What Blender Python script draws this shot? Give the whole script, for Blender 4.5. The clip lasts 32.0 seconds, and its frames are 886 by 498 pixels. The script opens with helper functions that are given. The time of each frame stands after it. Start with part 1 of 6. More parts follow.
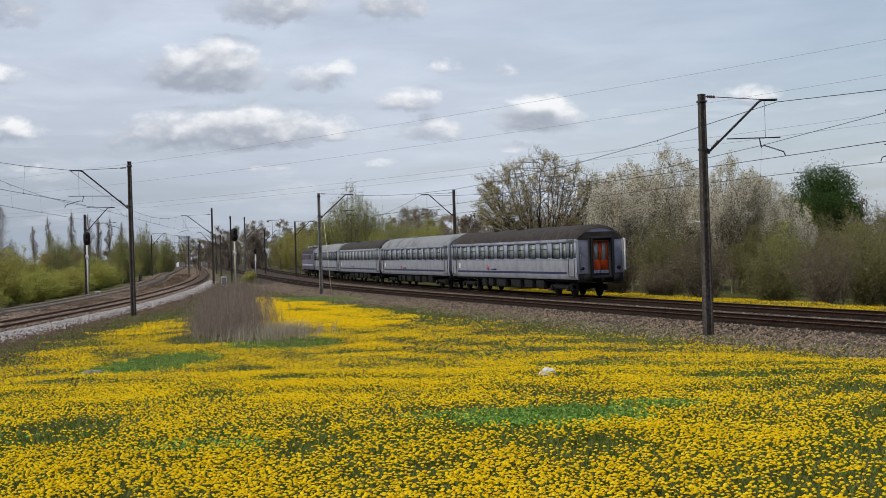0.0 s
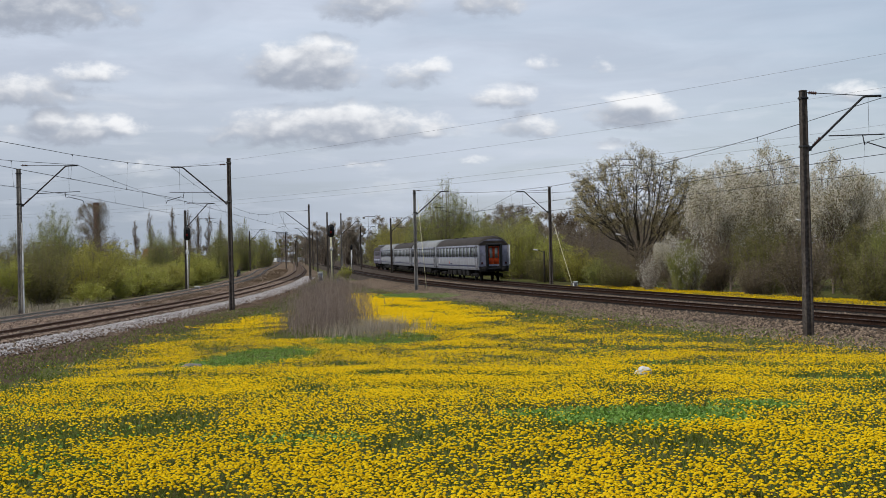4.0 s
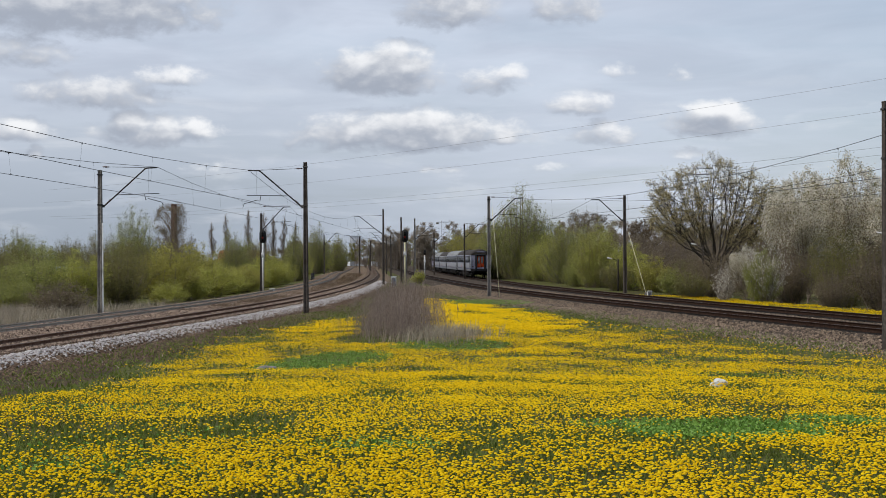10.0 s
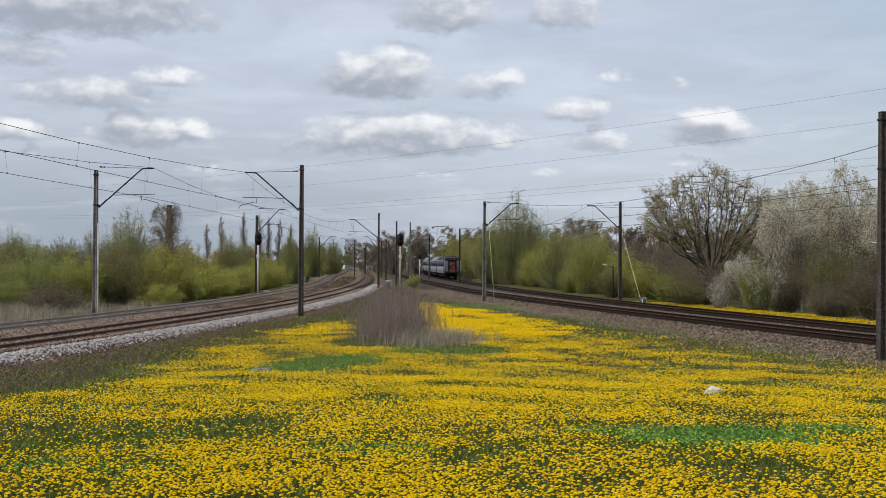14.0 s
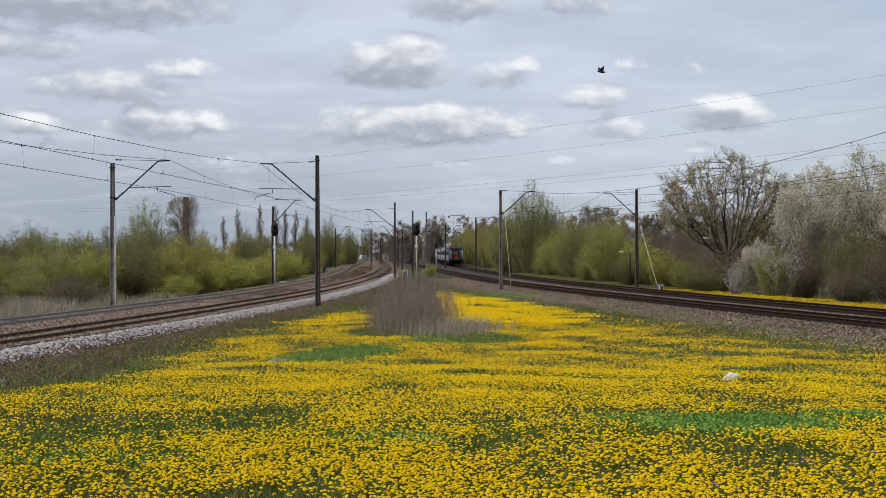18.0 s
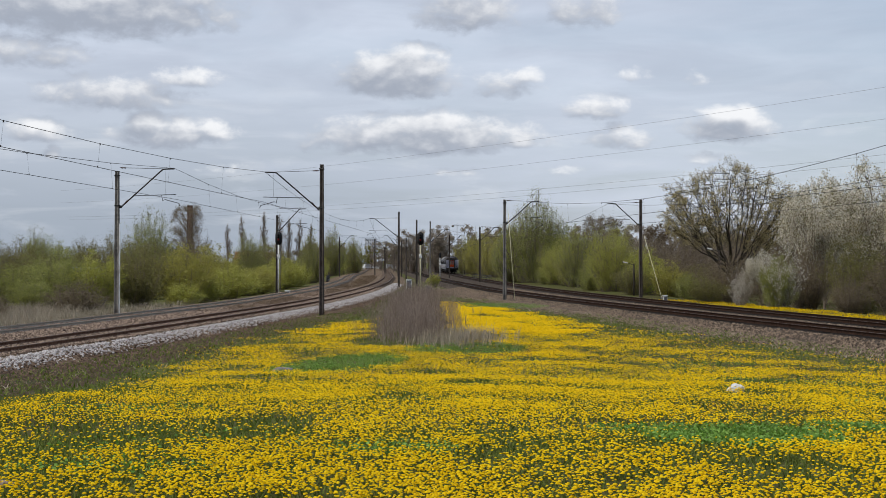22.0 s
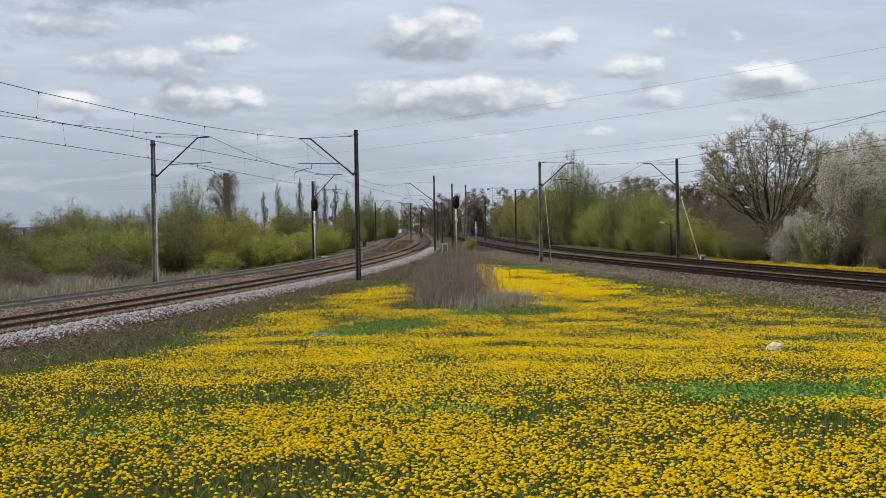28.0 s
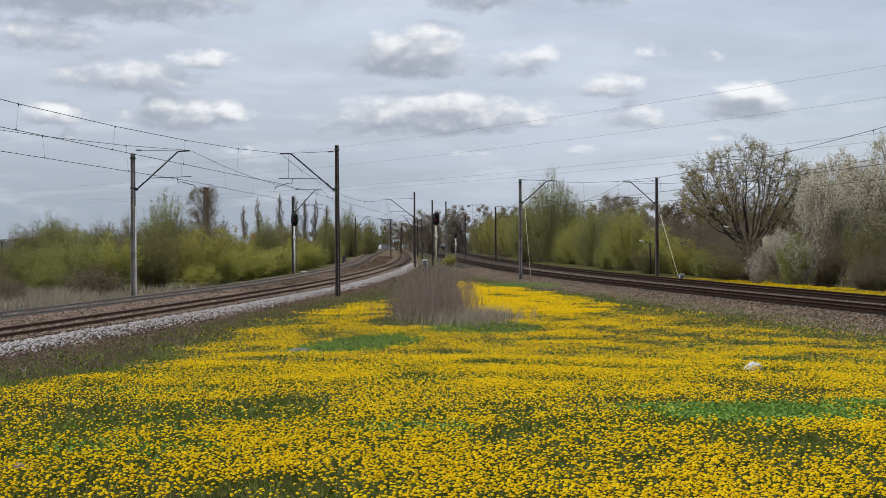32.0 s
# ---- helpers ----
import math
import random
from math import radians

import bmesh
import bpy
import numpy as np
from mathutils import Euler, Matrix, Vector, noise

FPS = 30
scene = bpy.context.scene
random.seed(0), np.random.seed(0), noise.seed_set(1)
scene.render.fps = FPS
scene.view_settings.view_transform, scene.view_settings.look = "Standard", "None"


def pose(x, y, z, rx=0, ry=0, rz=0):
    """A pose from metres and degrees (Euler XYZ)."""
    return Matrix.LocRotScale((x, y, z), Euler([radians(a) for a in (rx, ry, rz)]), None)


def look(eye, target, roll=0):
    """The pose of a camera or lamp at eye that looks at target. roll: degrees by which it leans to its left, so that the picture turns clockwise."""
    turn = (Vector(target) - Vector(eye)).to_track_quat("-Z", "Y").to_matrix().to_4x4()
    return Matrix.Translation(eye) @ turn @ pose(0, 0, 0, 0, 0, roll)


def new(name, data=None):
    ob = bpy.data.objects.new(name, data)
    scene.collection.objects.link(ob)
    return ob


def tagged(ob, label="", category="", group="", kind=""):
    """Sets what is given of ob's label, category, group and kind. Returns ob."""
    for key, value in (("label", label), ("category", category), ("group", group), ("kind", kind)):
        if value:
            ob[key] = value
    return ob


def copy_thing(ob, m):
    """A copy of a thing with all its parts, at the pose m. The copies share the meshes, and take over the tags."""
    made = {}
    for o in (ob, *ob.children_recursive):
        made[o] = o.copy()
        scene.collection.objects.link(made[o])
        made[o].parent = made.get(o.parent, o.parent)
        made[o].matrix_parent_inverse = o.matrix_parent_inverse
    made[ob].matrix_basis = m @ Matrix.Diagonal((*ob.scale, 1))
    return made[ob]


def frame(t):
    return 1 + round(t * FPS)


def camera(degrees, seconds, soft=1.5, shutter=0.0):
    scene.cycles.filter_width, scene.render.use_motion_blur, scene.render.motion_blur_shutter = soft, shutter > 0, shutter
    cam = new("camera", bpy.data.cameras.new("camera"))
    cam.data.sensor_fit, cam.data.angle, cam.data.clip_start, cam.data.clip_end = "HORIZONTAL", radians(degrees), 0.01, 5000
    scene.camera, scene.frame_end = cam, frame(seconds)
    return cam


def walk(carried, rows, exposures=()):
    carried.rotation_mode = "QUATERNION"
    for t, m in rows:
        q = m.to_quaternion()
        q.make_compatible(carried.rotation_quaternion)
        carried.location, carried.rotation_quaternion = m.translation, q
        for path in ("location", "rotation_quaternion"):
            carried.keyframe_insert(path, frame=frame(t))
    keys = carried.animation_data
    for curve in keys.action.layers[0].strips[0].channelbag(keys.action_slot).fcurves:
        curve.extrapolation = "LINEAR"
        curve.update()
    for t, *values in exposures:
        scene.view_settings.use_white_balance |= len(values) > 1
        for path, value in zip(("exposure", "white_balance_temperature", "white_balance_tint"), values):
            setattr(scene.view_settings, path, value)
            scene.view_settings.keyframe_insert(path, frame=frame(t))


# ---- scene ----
cam = camera(37.0, 32.0, soft=0.55)
EYE = Vector((0, 0, 2.75))
# seconds, sway of the eye in metres, yaw, pitch, roll in degrees
TURNS = [
    (0, 0.061, 0.033, -0.021, -0.01, 0.14, 1.67),
    (0.5, 0.058, 0.040, -0.017, 0.98, 0.44, 1.60),
    (1, 0.053, 0.036, -0.032, 1.19, 0.70, 1.52),
    (1.5, 0.053, 0.031, -0.026, 1.53, 0.54, 1.47),
    (2, 0.050, 0.030, -0.029, 1.74, 0.48, 1.14),
    (2.5, 0.053, 0.035, -0.027, 2.02, 0.23, 1.23),
    (3, 0.038, 0.030, -0.015, 3.29, -0.06, 1.21),
    (3.5, 0.054, 0.024, -0.017, 3.87, 0.19, 1.33),
    (5.5, 0.028, 0.035, -0.004, 4.92, -0.33, 0.81),
    (6, 0.029, 0.016, -0.000, 5.51, -0.15, 1.02),
    (6.5, 0.035, 0.030, -0.000, 5.74, -0.24, 1.27),
    (7, 0.039, 0.020, 0.001, 6.11, -0.01, 1.62),
    (7.5, 0.042, 0.017, 0.001, 6.42, 0.29, 1.63),
    (8, 0.035, 0.018, 0.000, 6.09, 0.42, 1.09),
    (8.5, 0.031, 0.011, 0.003, 6.37, 0.50, 0.86),
    (9, 0.021, 0.000, 0.003, 6.78, 0.44, 0.72),
    (9.5, 0.016, -0.007, 0.004, 6.90, 0.49, 0.46),
    (10, 0.008, -0.016, 0.004, 7.25, 0.42, 0.37),
    (10.5, 0.005, -0.025, 0.007, 7.10, 0.26, 0.40),
    (11, -0.002, -0.029, 0.008, 7.09, 0.42, 0.22),
    (11.5, -0.004, -0.021, 0.005, 6.98, 0.60, 0.10),
    (12, -0.005, -0.023, 0.004, 6.73, 0.55, -0.07),
    (12.5, -0.008, -0.021, 0.009, 6.85, 0.37, -0.04),
    (13, -0.012, -0.030, 0.006, 7.10, 0.36, -0.00),
    (13.5, -0.012, -0.037, 0.009, 7.10, 0.32, -0.15),
    (14, -0.016, -0.035, 0.007, 7.03, 0.61, -0.36),
    (14.5, -0.019, -0.023, 0.008, 6.87, 0.63, -0.48),
    (16.5, -0.016, -0.013, 0.007, 6.99, 0.15, 0.09),
    (17, -0.012, -0.018, 0.007, 7.43, 0.15, 0.30),
    (17.5, -0.015, -0.029, 0.006, 7.71, 0.21, 0.29),
    (18, -0.016, -0.017, 0.003, 7.74, 0.14, 0.24),
    (18.5, -0.021, -0.029, 0.007, 7.89, 0.27, 0.18),
    (19, -0.024, -0.032, 0.005, 7.83, 0.36, -0.05),
    (19.5, -0.025, -0.037, 0.002, 7.68, 0.36, -0.03),
    (20, -0.022, -0.039, 0.010, 7.55, 0.44, 0.11),
    (20.5, -0.021, -0.014, 0.008, 7.64, 0.40, 0.17),
    (21, -0.025, -0.009, 0.005, 8.16, 0.09, 0.25),
    (21.5, -0.029, -0.023, 0.006, 8.20, 0.25, 0.05),
    (22, -0.032, -0.029, 0.004, 7.90, 0.55, -0.04),
    (22.5, -0.026, -0.033, 0.005, 7.60, 0.46, 0.08),
    (23, -0.022, -0.021, 0.006, 7.81, 0.28, 0.45),
    (23.5, -0.020, -0.010, 0.006, 7.89, -0.03, 0.61),
    (24, -0.022, -0.006, 0.005, 7.99, -0.55, 0.79),
    (24.5, -0.018, 0.007, 0.001, 8.34, -0.71, 0.88),
    (25, -0.013, 0.015, 0.002, 8.64, -0.76, 0.90),
    (25.5, -0.015, 0.020, 0.002, 8.50, -0.75, 0.84),
    (27.5, -0.024, 0.036, -0.000, 8.94, -1.00, 0.83),
    (28, -0.019, 0.021, -0.004, 9.46, -1.01, 0.96),
    (28.5, -0.025, 0.014, 0.004, 9.31, -0.87, 0.78),
    (29, -0.021, 0.007, 0.003, 9.34, -0.56, 0.88),
    (29.5, -0.021, 0.007, 0.004, 9.23, -0.49, 0.93),
    (30, -0.021, 0.014, -0.001, 8.98, -0.47, 0.66),
    (30.5, -0.022, 0.009, 0.005, 8.49, -0.36, 0.60),
    (31, -0.023, 0.016, 0.002, 8.52, -0.21, 0.58),
    (31.5, -0.024, 0.015, 0.002, 8.74, -0.36, 0.55),
    (32, -0.025, 0.025, 0.002, 8.59, -0.31, 0.38),
]
walk(cam, [(t, pose(EYE.x + dx, EYE.y + dy, EYE.z + dz, 90 + pitch, roll, yaw)) for t, dx, dy, dz, yaw, pitch, roll in TURNS])

# ---- world and sun ----
def world_sky():
    w = bpy.data.worlds.new("sky")
    scene.world = w
    w.use_nodes = True
    nt = w.node_tree
    nt.nodes.clear()
    N, K = nt.nodes.new, nt.links.new

    def m(op, a, b=None, c=None):
        n = N("ShaderNodeMath")
        n.operation = op
        for i, v in enumerate((a, b, c)):
            if v is None:
                continue
            if isinstance(v, (int, float)):
                n.inputs[i].default_value = v
            else:
                K(v, n.inputs[i])
        return n.outputs[0]

    sky = N("ShaderNodeTexSky")
    sky.sky_type, sky.sun_disc = "NISHITA", False
    sky.sun_elevation, sky.sun_rotation = SUN_HIGH, SUN_ROUND
    sky.air_density, sky.dust_density = 1.0, 1.5
    tc = N("ShaderNodeTexCoord")
    sep = N("ShaderNodeSeparateXYZ")
    K(tc.outputs["Generated"], sep.inputs[0])
    x, y, z = sep.outputs
    az = m("MULTIPLY", m("ARCTAN2", m("MULTIPLY", x, -1.0), y), 57.2958)
    el = m("MULTIPLY", m("ARCSINE", z), 57.2958)
    # flat cloud layer: coordinates stretch towards the horizon
    inv = m("DIVIDE", 1.0, m("ADD", m("MAXIMUM", z, 0.0), 0.07))
    comb = N("ShaderNodeCombineXYZ")
    K(m("MULTIPLY", x, inv), comb.inputs[0])
    K(m("MULTIPLY", y, inv), comb.inputs[1])

    def noise_tex(vec, scale, detail, rough=0.55, dist=0.0):
        n = N("ShaderNodeTexNoise")
        n.inputs["Scale"].default_value, n.inputs["Detail"].default_value = scale, detail
        n.inputs["Roughness"].default_value, n.inputs["Distortion"].default_value = rough, dist
        K(vec, n.inputs["Vector"])
        return n.outputs[0]

    flat = comb.outputs[0]
    comb2 = N("ShaderNodeCombineXYZ")
    K(m("MULTIPLY", az, 0.1), comb2.inputs[0])
    K(m("MULTIPLY", el, 0.17), comb2.inputs[1])
    ang = comb2.outputs[0]
    big = noise_tex(flat, 0.55, 5, 0.6, 0.3)
    puff = noise_tex(ang, 5.0, 5, 0.55)
    puff2 = noise_tex(ang, 14.0, 3, 0.5)
    wob = m("ADD", m("MULTIPLY", m("SUBTRACT", puff, 0.5), 3.0), m("MULTIPLY", m("SUBTRACT", puff2, 0.5), 1.0))

    def rng(v, a, b):
        n = N("ShaderNodeMapRange")
        n.interpolation_type = "SMOOTHSTEP"
        n.inputs[1].default_value, n.inputs[2].default_value = a, b
        K(v, n.inputs[0])
        return n.outputs[0]

    def mix(f, a, b):
        n = N("ShaderNodeMix")
        n.data_type = "RGBA"
        for s, v in ((n.inputs[0], f), (n.inputs[6], a), (n.inputs[7], b)):
            if isinstance(v, (int, float)):
                s.default_value = v
            elif isinstance(v, tuple):
                s.default_value = (*v, 1)
            else:
                K(v, s)
        return n.outputs[2]

    # thin veil over the blue, thickest to the west and low down
    soft = noise_tex(flat, 1.7, 4, 0.55, 0.5)
    veil_col = mix(rng(m("ADD", m("MULTIPLY", big, 0.6), m("MULTIPLY", soft, 0.4)), 0.38, 0.62), SKY_VEIL_HI, mix(rng(el, 2.0, 9.0), SKY_VEIL_HI, SKY_VEIL_LO))
    veil = m("MULTIPLY", m("ADD", m("MULTIPLY", rng(big, 0.25, 0.6), 0.45), 0.5), m("ADD", m("MULTIPLY", rng(az, -24.0, 4.0), 0.5), 0.45))
    col = mix(m("MINIMUM", veil, 1.0), mix(1.0, (0, 0, 0), sky.outputs[0]), veil_col)
    # greyer blue towards the low western sky
    haze = m("MULTIPLY", m("SUBTRACT", 1.0, rng(el, 0.5, 10.0)), m("ADD", m("MULTIPLY", rng(az, -6.0, 20.0), 0.7), 0.3))
    col = mix(haze, col, (3.75, 4.3, 5.1))
    # faint rows of small clouds low over the horizon
    comb3 = N("ShaderNodeCombineXYZ")
    K(m("MULTIPLY", az, 0.055), comb3.inputs[0])
    K(m("MULTIPLY", el, 0.28), comb3.inputs[1])
    rows = noise_tex(comb3.outputs[0], 4.0, 5, 0.55, 0.4)
    low = m("MULTIPLY", rng(el, 0.6, 2.0), m("SUBTRACT", 1.0, rng(el, 5.0, 9.0)))
    col = mix(m("MULTIPLY", m("MULTIPLY", rng(rows, 0.48, 0.68), low), 0.22), col, mix(rng(puff, 0.35, 0.65), mix(0.4, SKY_VEIL_HI, SKY_VEIL_LO), CLOUD_LIT))
    # cumulus heaps from one field of soft lobes broken up by fractal noise; a second look a little higher tells lit tops from grey bases
    def field(a, e):
        total = None
        for a0, e0, wd, high, deep, st in CLOUDS:
            u = m("DIVIDE", m("SUBTRACT", a, a0), wd)
            dv = m("SUBTRACT", e, e0)
            v = m("MAXIMUM", m("DIVIDE", dv, high), m("DIVIDE", dv, -deep))
            lobe = m("SUBTRACT", st, m("ADD", m("MULTIPLY", u, u), m("MULTIPLY", v, v)))
            total = lobe if total is None else m("SMOOTH_MAX", total, lobe, 0.25)
        return m("ADD", m("MAXIMUM", total, -1.2), 0.1)

    def crumbs(vec, detail, rough, amp):
        return m("MULTIPLY", m("SUBTRACT", noise_tex(vec, 1.0, detail, rough, 0.2), 0.5), amp)

    def spot(a, e):
        c = N("ShaderNodeCombineXYZ")
        K(m("MULTIPLY", a, 0.85), c.inputs[0])
        K(m("MULTIPLY", e, 1.35), c.inputs[1])
        return c.outputs[0]

    here, where = field(az, el), spot(az, el)
    az2, el2 = m("SUBTRACT", az, 0.3), m("ADD", el, 0.6)
    there, above = field(az2, el2), spot(az2, el2)
    body = rng(m("ADD", here, crumbs(where, 8, 0.6, 2.3)), -0.25, 0.8)
    shade = m("SUBTRACT", m("ADD", here, crumbs(where, 4, 0.5, 1.05)), m("ADD", there, crumbs(above, 4, 0.5, 1.05)))
    lit = rng(m("ADD", shade, crumbs(where, 8, 0.62, 0.45)), -0.3, 1.25)
    col = mix(m("MULTIPLY", body, 0.93), col, mix(lit, CLOUD_DARK, CLOUD_LIT))
    bg = N("ShaderNodeBackground")
    K(col, bg.inputs[0])
    bg.inputs[1].default_value = 0.1
    out = N("ShaderNodeOutputWorld")
    K(bg.outputs[0], out.inputs[0])


SUN_HIGH, SUN_ROUND = radians(52), radians(240)
SKY_VEIL_HI, SKY_VEIL_LO = (7.2, 7.85, 9.1), (5.5, 6.05, 7.2)
CLOUD_DARK, CLOUD_LIT = (3.7, 4.1, 4.9), (9.4, 9.5, 9.7)
# azimuth and elevation of each lobe, half width, height above and depth below its middle, strength
CLOUDS = [
    (9.9, 7.76, 2.63, 1.4, 0.75, 1.0), (9.2, 8.2, 1.77, 1.18, 0.63, 1.0), (5.13, 7.44, 2.1, 1.15, 0.6, 0.35), (4.21, 7.87, 1.0, 0.8, 0.4, 0.4), (8.77, 5.23, 5.4, 1.3, 0.75, 0.85),
    (8.27, 5.84, 1.96, 0.89, 0.48, 0.8), (12.42, 5.31, 1.22, 0.86, 0.46, 0.6), (4.73, 5.12, 1.1, 0.64, 0.34, 0.7), (1.24, 6.49, 1.9, 0.9, 0.5, 0.55), (0.4, 5.25, 2.6, 1.0, 0.6, 0.35),
    (-4.37, 5.55, 2.26, 1.11, 0.6, 0.8), (-4.32, 6.06, 1.47, 0.68, 0.37, 0.9), (-0.29, 7.92, 1.3, 0.7, 0.4, 0.16), (-2.92, 7.64, 1.2, 0.8, 0.4, 0.05), (19.56, 5.32, 2.93, 1.08, 0.58, 0.75),
    (20.48, 5.91, 1.22, 0.6, 0.33, 0.7), (17.74, 5.52, 0.92, 0.72, 0.39, 0.7), (18.84, 7.66, 2.44, 0.76, 0.41, 0.45), (21.85, 6.85, 3.9, 1.2, 0.7, 0.6), (6.99, 10.56, 2.93, 1.78, 0.96, 0.6),
    (1.74, 10.56, 2.08, 1.43, 0.77, 0.55), (23.0, 10.6, 6.5, 1.6, 1.3, 1.05), (25.5, 8.6, 3.6, 1.0, 0.8, 0.55), (24.9, 5.25, 1.83, 0.91, 0.49, 0.6), (24.35, 4.48, 0.49, 0.64, 0.34, 0.45), (-0.25, 4.96, 1.3, 0.6, 0.3, 0.2),
    (-3.35, 4.31, 1.3, 0.55, 0.3, 0.2), (-13.05, 6.1, 1.83, 0.79, 0.43, 0.35), (7.56, 3.86, 1.8, 0.5, 0.3, 0.1), (17.59, 3.92, 2.4, 0.5, 0.3, 0.05), (2.68, 3.91, 1.8, 0.5, 0.3, 0.05),
    (33.0, 6.5, 6.0, 2.4, 1.2, 0.7), (-26.0, 8.0, 7.0, 2.6, 1.2, 0.6), (60.0, 14.0, 14.0, 6.0, 3.0, 0.6), (-60.0, 15.0, 14.0, 6.0, 3.0, 0.6),
]
world_sky()
sun = new("sun", bpy.data.lights.new("sun", "SUN"))
sun.data.energy, sun.data.angle, sun.data.color = 2.15, radians(8), (1.0, 0.95, 0.86)
sun.matrix_basis = look((0, 0, 60), Vector((0, 0, 60)) - Vector((math.sin(SUN_ROUND) * math.cos(SUN_HIGH), math.cos(SUN_ROUND) * math.cos(SUN_HIGH), math.sin(SUN_HIGH))))
scene.view_settings.exposure = 0.0

# ---- mesh and material helpers ----
RNG = np.random.default_rng(7)


class Soup:
    """Gathers vertices and faces of one mesh."""

    def __init__(self):
        self.v, self.f, self.n = [], [], 0

    def add(self, v, f):
        v, f = np.asarray(v, float).reshape(-1, 3), np.asarray(f, int)
        self.v.append(v)
        self.f.append(f + self.n)
        self.n += len(v)
        return self

    def box(self, c, s, turn=None, bevel=0.0):
        x, y, z = (k / 2 for k in s)
        if bevel:
            b = min(bevel, 0.45 * min(s))
            pts, ids = [], {}
            for i, sx in enumerate((-1, 1)):
                for j, sy in enumerate((-1, 1)):
                    for k, sz in enumerate((-1, 1)):
                        ids[i, j, k] = len(pts)
                        pts += [(sx * x, sy * (y - b), sz * (z - b)), (sx * (x - b), sy * y, sz * (z - b)), (sx * (x - b), sy * (y - b), sz * z)]
            q, t3 = [], []
            for i in (0, 1):
                q += [[ids[i, 0, 0], ids[i, 1, 0], ids[i, 1, 1], ids[i, 0, 1]], [ids[0, i, 0] + 1, ids[1, i, 0] + 1, ids[1, i, 1] + 1, ids[0, i, 1] + 1], [ids[0, 0, i] + 2, ids[1, 0, i] + 2, ids[1, 1, i] + 2, ids[0, 1, i] + 2]]
                for j in (0, 1):
                    q += [[ids[0, i, j] + 1, ids[1, i, j] + 1, ids[1, i, j] + 2, ids[0, i, j] + 2], [ids[i, 0, j], ids[i, 1, j], ids[i, 1, j] + 2, ids[i, 0, j] + 2], [ids[i, j, 0], ids[i, j, 1], ids[i, j, 1] + 1, ids[i, j, 0] + 1]]
            for a in ids.values():
                t3.append([a, a + 1, a + 2])
            v = np.array(pts)
        else:
            v = np.array([(i, j, k) for i in (-x, x) for j in (-y, y) for k in (-z, z)])
            q, t3 = [[0, 1, 3, 2], [4, 6, 7, 5], [0, 4, 5, 1], [2, 3, 7, 6], [0, 2, 6, 4], [1, 5, 7, 3]], []
        if turn is not None:
            v = v @ np.array(turn.to_3x3()).T
        v = v + np.array(c)
        start = self.n
        self.v.append(v)
        self.n += len(v)
        self.f.append(np.array(q) + start)
        if t3:
            self.f.append(np.array(t3) + start)
        return self

    def tube(self, path, radii, sides=6, cap=True):
        p = np.asarray(path, float)
        r = np.broadcast_to(np.asarray(radii, float), (len(p),))
        d = np.gradient(p, axis=0)
        d /= np.linalg.norm(d, axis=1)[:, None] + 1e-12
        ref = np.array([0.0, 0.0, 1.0]) if abs(d[0, 2]) < 0.9 else np.array([1.0, 0.0, 0.0])
        a = np.cross(d, ref)
        a /= np.linalg.norm(a, axis=1)[:, None] + 1e-12
        b = np.cross(d, a)
        th = np.arange(sides) * 2 * np.pi / sides
        v = p[:, None] + r[:, None, None] * (np.cos(th)[None, :, None] * a[:, None] + np.sin(th)[None, :, None] * b[:, None])
        n = len(p)
        i, j = np.meshgrid(np.arange(n - 1), np.arange(sides), indexing="ij")
        j2 = (j + 1) % sides
        f = np.stack([i * sides + j, i * sides + j2, (i + 1) * sides + j2, (i + 1) * sides + j], -1).reshape(-1, 4)
        s = self.n
        self.add(v.reshape(-1, 3), f)
        if cap:
            self.f.append(np.array([list(range(s, s + sides))[::-1]]))
            self.f.append(np.array([list(range(s + (n - 1) * sides, s + n * sides))]))
        return self

    def sweep(self, sections):
        """Skins rows of points (n, k, 3), open across."""
        s = np.asarray(sections, float)
        n, k = s.shape[:2]
        i, j = np.meshgrid(np.arange(n - 1), np.arange(k - 1), indexing="ij")
        f = np.stack([i * k + j, i * k + j + 1, (i + 1) * k + j + 1, (i + 1) * k + j], -1).reshape(-1, 4)
        return self.add(s.reshape(-1, 3), f)

    def moved(self, m):
        a = np.array(m)
        self.v = [v @ a[:3, :3].T + a[:3, 3] for v in self.v]
        return self

    def mesh(self, name, material, smooth=False):
        me = bpy.data.meshes.new(name)
        v = np.concatenate(self.v)
        loops = np.concatenate([f.ravel() for f in self.f])
        counts = np.concatenate([np.full(len(f), f.shape[1]) for f in self.f])
        me.vertices.add(len(v))
        me.vertices.foreach_set("co", v.astype(np.float32).ravel())
        me.loops.add(len(loops))
        me.loops.foreach_set("vertex_index", loops.astype(np.int32))
        me.polygons.add(len(counts))
        me.polygons.foreach_set("loop_start", np.concatenate([[0], np.cumsum(counts)[:-1]]).astype(np.int32))
        if smooth:
            me.polygons.foreach_set("use_smooth", np.ones(len(counts), bool))
        me.materials.append(material)
        me.update(calc_edges=True)
        me.validate()
        return me


def part(name, soup, material, parent, label="", smooth=False):
    ob = new(name, soup if isinstance(soup, bpy.types.Mesh) else soup.mesh(name, material, smooth))
    ob.parent = parent
    if label:
        ob["label"] = label
    return ob


def thing(name, label, category, m=None, group="", kind=""):
    ob = tagged(new(name), label, category, group, kind)
    ob.empty_display_size = 0.2
    if m is not None:
        ob.matrix_basis = m
    return ob


def solid(name, soup, material, label, category, group="", kind="", smooth=False):
    return tagged(new(name, soup.mesh(name, material, smooth)), label, category, group, kind)


